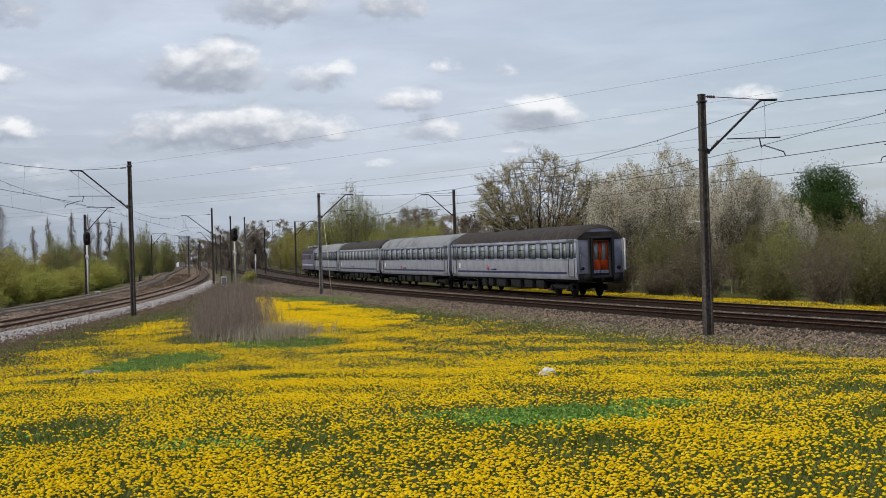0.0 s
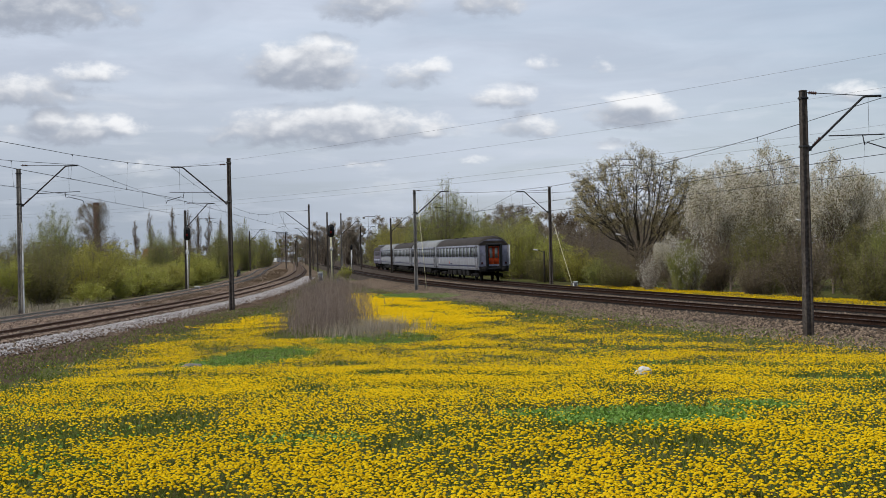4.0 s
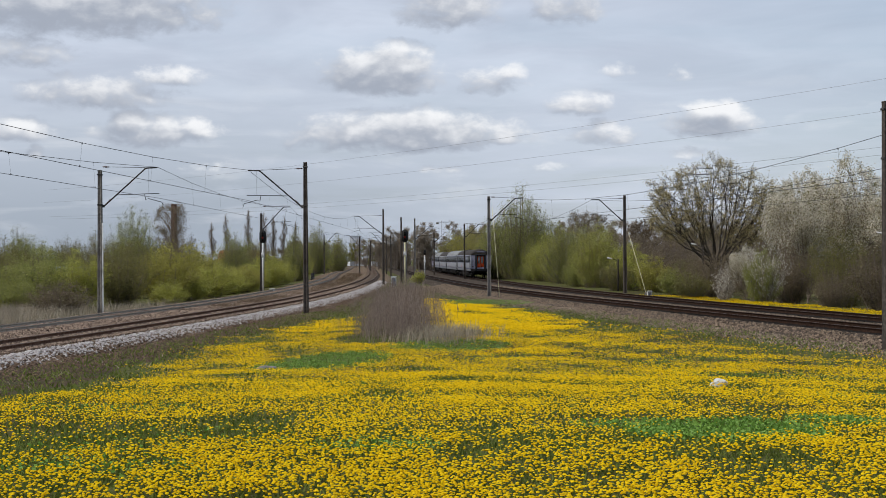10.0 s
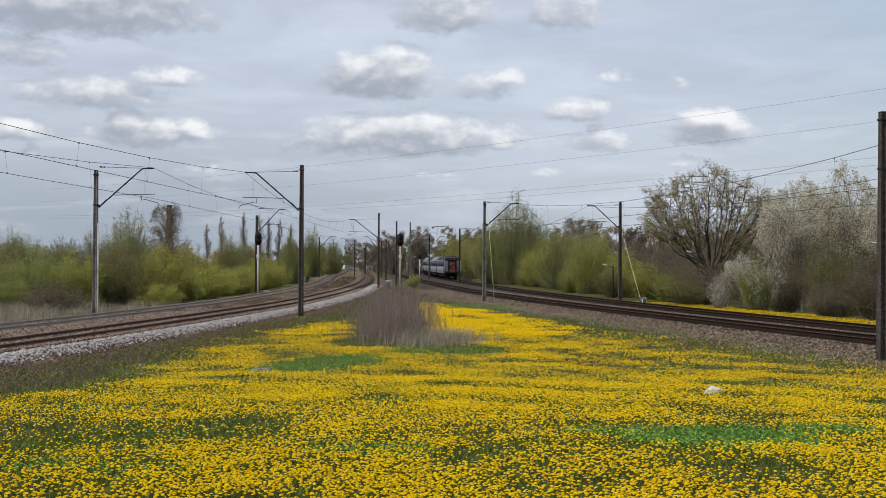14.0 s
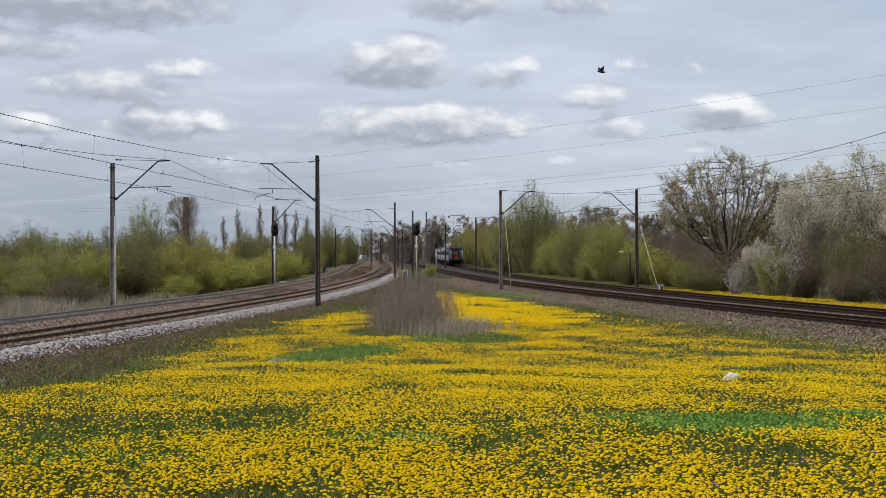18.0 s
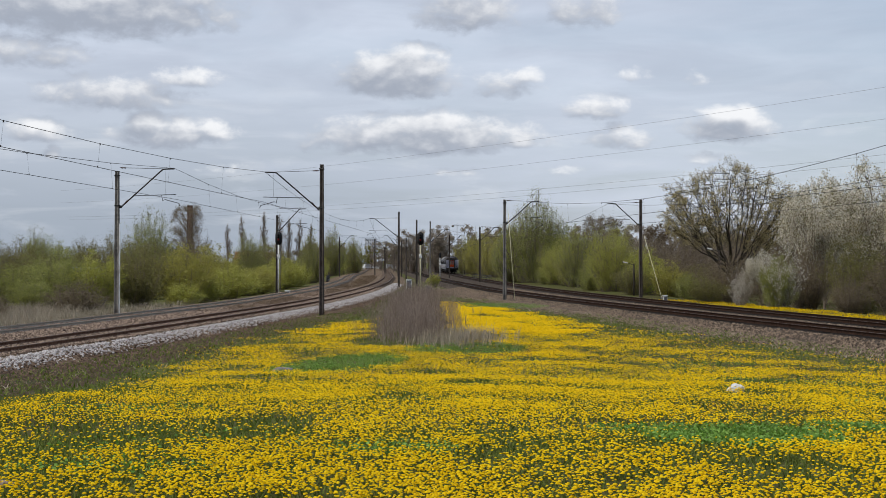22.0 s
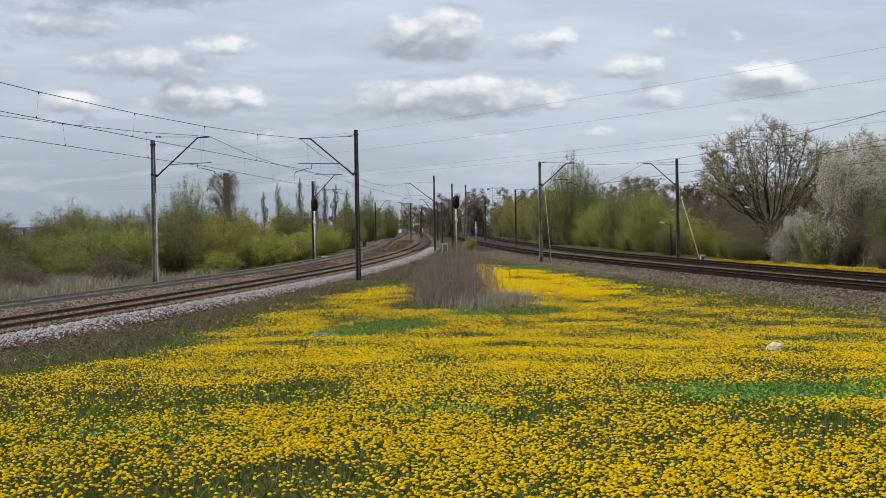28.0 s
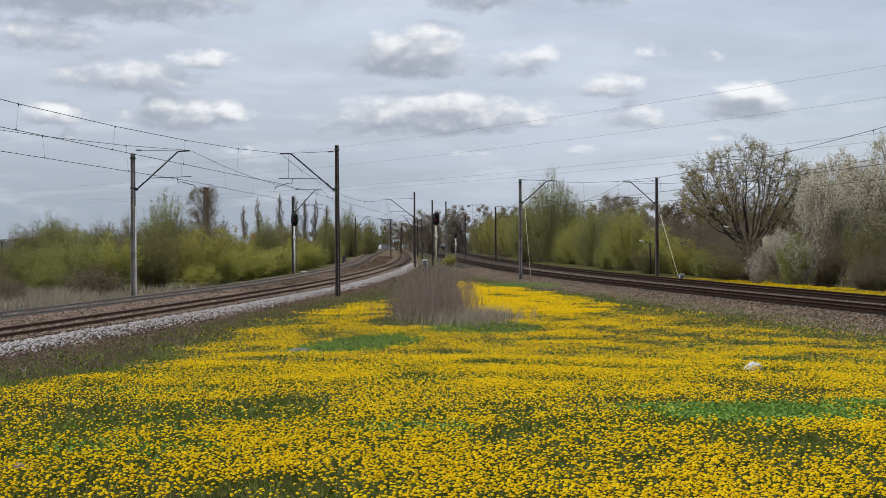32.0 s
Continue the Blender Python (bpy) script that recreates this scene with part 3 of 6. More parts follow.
def overhead_wire(points, label, z_hi=7.66, z_lo=5.74, rise_hi=0.0, rise_lo=0.0, slack=0.00016):
    """Carrying cable, contact wire and droppers through a row of supports."""
    points = sorted(points, key=lambda p: p[0].y)
    ow = thing("overhead_wire", label, "overhead wire", kind="structure")
    carry, contact, drops = Soup(), Soup(), Soup()
    for (a, a2), (b, b2) in zip(points[:-1], points[1:]):
        n = max(int((b - a).length / 8.5), 4)
        t = np.linspace(0, 1, n + 1)
        sag = min(1.3, slack * (b - a).length ** 2)
        pa, pb, qa, qb = np.array(a), np.array(b), np.array(a2), np.array(b2)
        hi = pa + (pb - pa) * t[:, None]
        hi[:, 2] = z_hi - sag * 4 * t * (1 - t) + rise_hi * np.clip(74 - hi[:, 1], 0, 90)
        lo = qa + (qb - qa) * t[:, None]
        lo[:, 2] = z_lo + rise_lo * np.clip(74 - lo[:, 1], 0, 90)
        carry.tube(hi, 0.012, 5, False)
        contact.tube(lo, 0.012, 5, False)
        for h, l in zip(hi[1:-1], lo[1:-1]):
            drops.tube([h, l], 0.004, 3, False)
            drops.box((h + (0, 0, -0.02)), (0.035, 0.035, 0.08))
            drops.box((l + (0, 0, 0.02)), (0.035, 0.035, 0.07))
    part("carrying_cable", carry, M_WIRE, ow)
    part("contact_wire", contact, M_WIRE, ow)
    part("dropper_row", drops, M_WIRE, ow)


for course_x, label in ((X_RN, "thin dark overhead wires with droppers above the near right track"), (X_RF, "thin dark overhead wires above the outer right track"), (X_LN, "thin dark overhead wires with droppers above the near left track"), (X_LF, "thin dark overhead wires above the outer left track")):
    ends = TIPS[id(course_x)]
    far = max(p[0].y for p in ends)
    for y in np.arange(far + 62, 520, 62):
        v = Vector((float(at(course_x, y)), float(y), 0))
        ends.append((v, v))
    overhead_wire(ends, label, *((8.06, 6.28, 0.0098, 0.0105, 0.00019) if course_x is X_LN else (8.06, 6.28, 0.003, 0.0105, 0.0002) if course_x is X_LF else (7.66, 5.74, 0.0, 0.0, 0.00024)))

# high cables that cross above both lines
for (xa, ya, za), (xb, yb, zb) in (((-78, 175, 12.6), (70, 52, 19.3)), ((-78, 175, 10.9), (70, 52, 16.8)), ((-78, 177, 9.0), (70, 54, 14.2)), ((-78, 178, 8.7), (70, 55, 13.6))):
    t = np.linspace(0, 1, 40)[:, None]
    p = np.array([xa, ya, za]) + (np.array([xb, yb, zb]) - np.array([xa, ya, za])) * t
    p[:, 2] -= (2.2 * 4 * t * (1 - t))[:, 0]
    solid("power_cable", Soup().tube(p, 0.009, 5, False), M_CABLE, "thin grey power cable strung high across the sky", "cable", "high power cables", "structure")


# ---- signals ----
M_LAMP_RED = glow("red_signal_lens", (0.14, 0.01, 0.008), 0.3)
M_LENS = mat("unlit_signal_lens", (0.01, 0.012, 0.012), (0.03, 0.03, 0.03), 9, 0.1, bump=0)
M_BLACK = mat("matt_black_plate", (0.008, 0.008, 0.009), (0.025, 0.025, 0.025), 15, 0.7)
M_WHITE = mat("white_enamel", (0.62, 0.62, 0.60), (0.78, 0.78, 0.76), 12, 0.5, c3=(0.45, 0.42, 0.38), scale3=2.5)
M_YPOST = mat("pale_yellow_post", (0.50, 0.45, 0.26), (0.66, 0.62, 0.42), 10, 0.6)


def signal(x, y, top, head_h, label, red=True, post=None, width=0.62):
    z0 = float(land(x, y))
    sg = thing("railway_signal", label, "railway signal", pose(x, y, 0, 0, 0, 4), "railway signals")
    part("post", Soup().tube([(0, 0, z0 - 0.2), (0, 0, top - head_h)], 0.07, 10), post or M_YPOST, sg, smooth=True)
    part("foot", Soup().box((0, 0, z0 + 0.08), (0.5, 0.5, 0.3), bevel=0.03), M_CONCRETE, sg)
    # plate with rounded ends
    th = np.linspace(0, np.pi, 9)
    w = width / 2
    zc = top - w, top - head_h + w
    ring = [(w * math.cos(a), zc[0] + w * math.sin(a)) for a in th] + [(-w * math.cos(a), zc[1] - w * math.sin(a)) for a in th]
    fr = [(px, -0.06, pz) for px, pz in ring]
    bk = [(px, 0.1, pz) for px, pz in ring]
    s = Soup().add(fr, [list(range(len(ring)))]).add(bk, [list(range(len(ring)))[::-1]])
    n = len(ring)
    s.f.append(np.array([[i, n + i, n + (i + 1) % n, (i + 1) % n] for i in range(n)]))
    head = part("signal_head", s, M_BLACK, sg)
    k = 4 if head_h > 1.0 else 2
    for i in range(k):
        z = top - w - (head_h - 2 * w) * i / (k - 1)
        part("lens", Soup().tube([(0, -0.07, z), (0, -0.1, z)], 0.095, 12), M_LAMP_RED if red and i == k - 2 else M_LENS, head)
        hood = [[(0.12 * math.cos(a), yy, z + 0.12 * math.sin(a)) for a in np.linspace(0.1, np.pi - 0.1, 8)] for yy in (-0.07, -0.3)]
        part("hood", Soup().sweep(hood), M_BLACK, head)
    part("number_plate", Soup().box((0, -0.09, top - head_h - 1.1), (0.3, 0.02, 0.38), bevel=0.008), M_WHITE, sg, "small white plate")
    part("ladder", Soup().tube([(0.14, 0.2, z0), (0.14, 0.2, top - head_h)], 0.02, 4).tube([(-0.14, 0.2, z0), (-0.14, 0.2, top - head_h)], 0.02, 4), M_STEEL, sg)
    return sg


# ---- train ----
M_COACH_LO = mat("pale_grey_coach_paint", (0.29, 0.30, 0.325), (0.36, 0.37, 0.40), 1.5, 0.65, c3=(0.27, 0.27, 0.29), scale3=0.8, spec=0.15, bump=0.02)
M_COACH_UP = mat("blue_grey_coach_paint", (0.24, 0.255, 0.31), (0.31, 0.325, 0.385), 1.5, 0.65, c3=(0.17, 0.18, 0.21), scale3=0.8, spec=0.15, bump=0.02)
M_COACH_END = mat("lavender_coach_end", (0.25, 0.25, 0.33), (0.33, 0.33, 0.41), 2, 0.65, c3=(0.17, 0.17, 0.21), scale3=1.2, spec=0.15, bump=0.03)
M_STRIPE = mat("navy_stripe", (0.012, 0.016, 0.06), (0.02, 0.025, 0.08), 3, 0.4, bump=0)
M_ROOF_D = mat("sooty_coach_roof", (0.022, 0.017, 0.013), (0.055, 0.044, 0.035), 2.5, 0.8, c3=(0.035, 0.027, 0.02), scale3=0.6)
M_ROOF_L = mat("light_grey_coach_roof", (0.20, 0.205, 0.205), (0.28, 0.285, 0.285), 2.5, 0.7, c3=(0.15, 0.15, 0.145), scale3=0.6)
M_UNDER = mat("grimy_underframe", (0.004, 0.0037, 0.0035), (0.014, 0.012, 0.011), 6, 0.9)
M_RUBBER = mat("black_rubber", (0.008, 0.008, 0.009), (0.02, 0.02, 0.022), 12, 0.7)
M_DOOR_RED = mat("orange_red_door", (0.46, 0.05, 0.010), (0.62, 0.085, 0.014), 3, 0.45, c3=(0.30, 0.032, 0.012), scale3=1.5, bump=0)
M_SEAT = mat("brown_seat_cloth", (0.12, 0.10, 0.085), (0.24, 0.19, 0.15), 8, 0.9)
M_CREAM = mat("cream_interior", (0.45, 0.43, 0.38), (0.55, 0.52, 0.46), 4, 0.7)
M_CURTAIN = mat("pale_curtain", (0.45, 0.43, 0.36), (0.55, 0.53, 0.46), 8, 0.9)
M_LOGO = mat("red_emblem", (0.55, 0.03, 0.02), (0.65, 0.05, 0.03), 6, 0.4, bump=0)
M_LOCO = mat("dusty_violet_loco", (0.10, 0.085, 0.13), (0.17, 0.15, 0.20), 2, 0.5, c3=(0.08, 0.07, 0.08), scale3=0.8)
M_TAIL = mat("tail_lamp_lens", (0.02, 0.003, 0.003), (0.05, 0.006, 0.006), 6, 0.2, bump=0)


def glass(name, tint, rough=0.02, clear=1.0):
    ma = mat(name, tint, tint, bump=0)
    bs = ma.node_tree.nodes["Principled BSDF"]
    for link in list(ma.node_tree.links):
        if link.to_socket == bs.inputs["Base Color"]:
            ma.node_tree.links.remove(link)
    bs.inputs["Base Color"].default_value = (*tint, 1)
    bs.inputs["Roughness"].default_value, bs.inputs["Transmission Weight"].default_value, bs.inputs["IOR"].default_value = rough, clear, 1.45
    bs.inputs["Specular IOR Level"].default_value = 0.9
    return ma


# cloudy grey-green body colour stands in for sky reflected by the panes
M_GLASS = glass("sky_pale_window_glass", (0.36, 0.41, 0.39), 0.08, 0.3)
HALF = 1.415
LO = [(1.30, 1.0), (HALF, 1.22), (HALF, 2.08)]
ROOF = [(1.37, 3.2), (1.28, 3.42), (1.10, 3.66), (0.85, 3.84), (0.5, 3.98), (0.0, 4.05)]
ROOF_FULL = ROOF + [(-x, z) for x, z in ROOF[-2::-1]]


def strip(profile, y0, y1, sign=1):
    return Soup().sweep([[(sign * x, y, z) for x, z in profile] for y in (y0, y1)])


def bogie(car, y):
    bg = part("bogie", Soup().box((1.0, y, 0.55), (0.14, 3.3, 0.28), bevel=0.05).box((-1.0, y, 0.55), (0.14, 3.3, 0.28), bevel=0.05).box((0, y, 0.6), (2.0, 0.5, 0.25), bevel=0.04), M_UNDER, car, "grimy dark bogie")
    for dy in (-1.25, 1.25):
        for sx in (-0.75, 0.75):
            t = np.array([[sx - 0.065, y + dy, 0.46], [sx + 0.065, y + dy, 0.46]])
            part("wheel", Soup().tube(t, 0.46, 20).tube([(sx - 0.09, y + dy, 0.46), (sx + 0.09, y + dy, 0.46)], 0.12, 10), M_UNDER, bg)
        for sx in (-1.12, 1.12):
            part("axle_box", Soup().box((sx, y + dy, 0.48), (0.2, 0.3, 0.3), bevel=0.04), M_UNDER, bg)
    return bg


def buffers(car, L):
    for sy in (-1, 1):
        for sx in (-0.875, 0.875):
            yb = sy * L / 2
            part("buffer", Soup().tube([(sx, yb, 1.06), (sx, yb + sy * 0.3, 1.06)], 0.11, 10).tube([(sx, yb + sy * 0.3, 1.06), (sx, yb + sy * 0.36, 1.06)], 0.24, 14), M_UNDER, car)
        part("coupling", Soup().box((0, sy * (L / 2 + 0.15), 1.0), (0.12, 0.4, 0.22), bevel=0.03), M_UNDER, car)


def coach(label, roof_mat, up_mat, bright=False):
    L = 23.7
    car = thing("passenger_coach", label, "railway coach", group="coaches of the train")
    h = L / 2
    for s in (-1, 1):
        part("lower_side", strip(LO, -h, h, s), M_COACH_LO, car)
        part("stripe", strip([(HALF + 0.004, 1.30), (HALF + 0.004, 1.42)], -h + 1.5, h - 1.5, s), M_STRIPE, car, "dark navy stripe")
        part("waist_line", strip([(HALF + 0.004, 2.06), (HALF + 0.008, 2.09), (HALF + 0.004, 2.12)], -h, h, s), M_COACH_UP, car)
        # window band: sill, head and pillars leave the openings free
        ys = [(-8.78 + 1.95 * i, 1.17) for i in range(10)]
        wins = [(y, w, 2.2, 3.05) for y, w in ys] + [(-10.06, 0.62, 2.25, 3.05), (10.06, 0.62, 2.25, 3.05), (11.1, 0.5, 2.2, 3.05), (-11.1, 0.5, 2.2, 3.05)]
        wins.sort()
        band = Soup()
        x = s * (HALF - 0.015)
        band.box((x, 0, 2.14), (0.03, L, 0.12)).box((x, 0, 3.13), (0.03, L, 0.16))
        edge = -h
        for y, w, a, b in wins:
            band.box((x, (edge + y - w / 2) / 2, 2.625), (0.03, y - w / 2 - edge, 0.85))
            edge = y + w / 2
        band.box((x, (edge + h) / 2, 2.625), (0.03, h - edge, 0.85))
        part("window_band", band, up_mat, car)
        for y, w, a, b in wins:
            zc, hh = 2.625, 0.85
            fr = Soup()
            xf = s * (HALF + 0.004)
            for dz in (-hh / 2, hh / 2):
                fr.box((xf, y, zc + dz), (0.02, w + 0.06, 0.05))
            for dy in (-w / 2, w / 2):
                fr.box((xf, y + dy, zc), (0.02, 0.05, hh))
            if w > 1:
                fr.box((xf, y, zc + 0.1), (0.02, w, 0.035))
            win = part("window", fr, M_STEEL_D if not bright else M_STEEL, car)
            part("pane", Soup().box((s * (HALF - 0.02), y, zc), (0.008, w, hh)), M_GLASS, win)
            if w > 1 and RNG.random() < 0.45:
                part("curtain", Soup().box((s * (HALF - 0.09), y + w * 0.36, zc), (0.03, w * 0.25, hh)), M_CURTAIN, win)
        for sy in (-1, 1):
            yd = sy * 11.1
            d = Soup()
            xd = s * (HALF + 0.006)
            for dy in (-0.42, 0.42):
                d.box((xd, yd + dy, 2.2), (0.02, 0.035, 2.1))
            d.box((xd, yd, 3.16), (0.02, 0.84, 0.04)).box((xd, yd, 1.16), (0.02, 0.84, 0.04))
            door = part("side_door", d, M_STEEL_D, car, "narrow side door with dark edges")
            part("handle", Soup().tube([(s * (HALF + 0.05), yd - 0.5, 1.5), (s * (HALF + 0.05), yd - 0.5, 2.2)], 0.018, 6), M_STEEL, door)
            for k in range(2):
                part("step", Soup().box((s * 1.28, yd, 0.45 + 0.3 * k), (0.3, 0.7, 0.03), bevel=0.006), M_UNDER, car)
        part("number_board", Soup().box((s * (HALF + 0.006), 9.9, 1.75), (0.012, 0.34, 0.34), bevel=0.004), M_WHITE, car)
        # emblem and lettering too small to read
        part("emblem", Soup().box((s * (HALF + 0.006), -3.6 * s, 1.62), (0.006, 0.3, 0.26), pose(0, 0, 0, 18, 0, 0)), M_LOGO, car, "small red emblem")
        part("lettering", Soup().box((s * (HALF + 0.006), -2.4 * s, 1.52), (0.006, 1.1, 0.1)), M_STRIPE, car)
        part("gutter", strip([(1.375, 3.2), (1.41, 3.22), (1.375, 3.25)], -h, h, s), up_mat, car)
    rf = [[(x, y, z) for x, z in ROOF_FULL] for y in np.linspace(-h + 0.45, h - 0.45, 12)]
    for sy in (-1, 1):
        end = [[(x * 0.97, sy * h, 3.2 + (z - 3.2) * 0.72) for x, z in ROOF_FULL], [(x * 0.995, sy * (h - 0.2), 3.2 + (z - 3.2) * 0.93) for x, z in ROOF_FULL]]
        rf = [end[0], end[1]] + rf if sy < 0 else rf + [end[1], end[0]]
    roof = part("roof", Soup().sweep(rf), roof_mat, car, smooth=True)
    for y in np.arange(-h + 1.2, h - 1, 2.35):
        part("roof_rib", Soup().sweep([[(x * 1.004, yy, 3.2 + (z - 3.2) * 1.012) for x, z in ROOF_FULL] for yy in (y - 0.03, y + 0.03)]), roof_mat, roof)
        if RNG.random() < 0.4:
            part("roof_vent", Soup().box((RNG.choice([-0.45, 0.45]), y + 1, 4.03), (0.3, 0.45, 0.14), bevel=0.04), roof_mat, roof)
    for sy in (-1, 1):
        prof = [(1.30, 1.0), (HALF, 1.22), (HALF, 3.0)] + [(x * 0.97, 3.2 + (z - 3.2) * 0.72) for x, z in ROOF]
        ring = [(x, z) for x, z in prof] + [(-x, z) for x, z in prof[-2::-1]]
        # end wall with an opening for the gangway
        pts = [(x, sy * (h - 0.02), z) for x, z in ring]
        hole = [(0.5, 1.15), (0.5, 3.1), (-0.5, 3.1), (-0.5, 1.15)]
        n = len(pts)
        s = Soup().add(pts + [(x, sy * (h - 0.02), z) for x, z in hole], np.zeros((0, 3), int))
        half = n // 2
        right = list(range(0, half + 1)) + [n + 1, n]
        left = list(range(half, n)) + [n + 3, n + 2]
        s.f += [np.array([right]), np.array([left]), np.array([[half, n + 2, n + 1]]), np.array([[0, n, n + 3, n - 1]])]
        part("end_beam", Soup().box((0, sy * (h + 0.02), 1.08), (2.66, 0.12, 0.5), bevel=0.03), M_UNDER, car, "sooty black end beam")
        part("end_head", Soup().sweep([[(x, sy * (h + 0.004), z) for x, z in ((-1.37, 3.19), (1.37, 3.19))], [(x, sy * (h + 0.006), z) for x, z in ((-1.25, 3.36), (1.25, 3.36))], [(x, sy * (h + 0.004), z) for x, z in ((-0.85, 3.62), (0.85, 3.62))]]), roof_mat, car)
        ew = part("end_wall", s, M_COACH_END, car, "pale lavender end wall")
        for sx in (-1.34, 1.34):
            part("corner_panel", Soup().box((sx, sy * h, 2.3), (0.16, 0.06, 1.8), bevel=0.02), M_COACH_LO, ew)
        g = Soup()
        yg = sy * (h + 0.14)
        g.box((0.62, yg, 2.2), (0.26, 0.32, 2.3), bevel=0.08).box((-0.62, yg, 2.2), (0.26, 0.32, 2.3), bevel=0.08).box((0, yg, 3.26), (1.5, 0.32, 0.24), bevel=0.1).box((0, yg, 1.12), (1.3, 0.3, 0.16), bevel=0.04)
        gw = part("gangway", g, M_RUBBER, car, "black rubber gangway frame")
        for sx in (-1, 1):
            leaf = Soup().box((sx * 0.245, sy * (h - 0.02), 1.78), (0.47, 0.05, 0.55), bevel=0.01).box((sx * 0.43, sy * (h - 0.02), 2.55), (0.1, 0.05, 1.05)).box((sx * 0.05, sy * (h - 0.02), 2.55), (0.09, 0.05, 1.05)).box((sx * 0.245, sy * (h - 0.02), 3.05), (0.47, 0.05, 0.1))
            lf = part("gangway_door", leaf, M_DOOR_RED, gw, "orange-red gangway door leaf")
            part("kick_plate", Soup().box((sx * 0.245, sy * (h - 0.02), 1.34), (0.47, 0.05, 0.32), bevel=0.01), M_COACH_END, lf)
            part("pane", Soup().box((sx * 0.245, sy * (h - 0.03), 2.52), (0.3, 0.01, 0.98)), M_GLASS, lf)
        for sx in (-1, 1):
            part("tail_lamp", Soup().tube([(sx * 1.08, sy * (h - 0.02), 1.62), (sx * 1.08, sy * (h + 0.1), 1.62)], 0.1, 12), M_RUBBER, car)
            part("tail_lens", Soup().tube([(sx * 1.08, sy * (h + 0.1), 1.62), (sx * 1.08, sy * (h + 0.12), 1.62)], 0.075, 12), M_TAIL, car)
            part("grab_rail", Soup().tube([(sx * 1.18, sy * (h + 0.07), 1.3), (sx * 1.18, sy * (h + 0.07), 2.4)], 0.018, 5), M_STEEL, car)
    part("floor", Soup().box((0, 0, 1.05), (2.6, L - 0.1, 0.14)), M_UNDER, car)
    part("ceiling_lining", Soup().sweep([[(x * 0.97, y, z - 0.06) for x, z in ROOF_FULL] for y in (-h + 0.5, h - 0.5)]), M_CREAM, car)
    wall_me = Soup().box((0.35, 0, 2.1), (2.0, 0.06, 2.1)).mesh("partition", M_CREAM)
    seat_me = Soup().box((0.35, 0, 1.7), (1.9, 0.45, 1.1), bevel=0.08).mesh("seat", M_SEAT)
    for y in np.arange(-9.75, 9.8, 1.95):
        part("partition", wall_me, None, car).location.y = y
        for dy in (0.33, 1.62) if y < 9 else ():
            part("seat", seat_me, None, car).location.y = y + dy
    under = Soup().box((0, 0, 0.93), (2.3, L - 0.6, 0.16))
    for y, w in ((-5.2, 1.6), (-3.2, 1.8), (-0.9, 2.2), (1.9, 2.4), (4.0, 1.2), (5.4, 1.2)):
        under.box((0.8, y, 0.66), (0.9, w, 0.5), bevel=0.04).box((-0.8, y - 0.4, 0.66), (0.9, w * 0.8, 0.5), bevel=0.04)
    part("underframe", under, M_UNDER, car, "grimy boxes below the floor")
    bogie(car, -8.6), bogie(car, 8.6)
    buffers(car, L)
    return car


def locomotive():
    L = 16.0
    car = thing("locomotive", "dusty violet-grey locomotive with pale roof, hauling the coaches", "locomotive")
    h = L / 2
    prof = [(1.4, 1.0), (1.45, 1.3), (1.45, 3.0), (1.3, 3.45), (0.9, 3.7), (0, 3.8)]
    full = prof + [(-x, z) for x, z in prof[-2::-1]]
    ends = [(-h, 0.94), (-h + 0.5, 1.0), (h - 0.5, 1.0), (h, 0.94)]
    body = Soup().sweep([[(x * k, y, z) for x, z in full] for y, k in ends])
    n = len(full)
    body.f += [np.array([list(range(n))]), np.array([list(range(3 * n, 4 * n))[::-1]])]
    part("body", body, M_LOCO, car)
    part("roof_cover", Soup().sweep([[(x * 1.005, y, z * 1.006 + 0.004) for x, z in full[2:-2]] for y in (-h + 0.6, h - 0.6)]), M_ROOF_D, car)
    for y in (-4.5, 0, 4.5):
        part("roof_unit", Soup().box((0, y, 3.95), (1.5, 2.4, 0.3), bevel=0.08), M_ROOF_L, car)
    for sy in (-1, 1):
        for sx in (-0.55, 0.55):
            part("cab_window", Soup().box((sx, sy * (h + 0.01), 2.7), (0.85, 0.03, 0.7), bevel=0.02), M_RUBBER, car)
        for sx in (-1, 1):
            part("side_window", Soup().box((sx * 1.455, sy * (h - 1.3), 2.65), (0.02, 0.8, 0.7), bevel=0.008), M_RUBBER, car)
            part("headlamp", Soup().tube([(sx * 0.95, sy * h, 1.55), (sx * 0.95, sy * (h + 0.06), 1.55)], 0.14, 12), M_STEEL, car)
    for sx in (-1, 1):
        for y in np.arange(-4.5, 4.6, 1.5):
            part("grille", Soup().box((sx * 1.455, y, 2.6), (0.02, 1.1, 0.6), bevel=0.006), M_STEEL_D, car)
        part("side_band", Soup().box((sx * 1.457, 0, 1.5), (0.012, L - 1.6, 0.4)), M_COACH_UP, car)
    part("underframe", Soup().box((0, 0, 0.85), (2.3, 5.0, 0.6), bevel=0.05), M_UNDER, car)
    bogie(car, -4.6), bogie(car, 4.6)
    buffers(car, L)
    return car


TAIL_COACH = coach("pale grey tail coach with sooty dark roof and orange gangway door", M_ROOF_D, M_COACH_UP)
part("open_flap", Soup().box((HALF + 0.04, -11.83, 2.35), (0.06, 0.26, 1.75), bevel=0.01), M_WHITE, TAIL_COACH, "white hinged flap standing open")
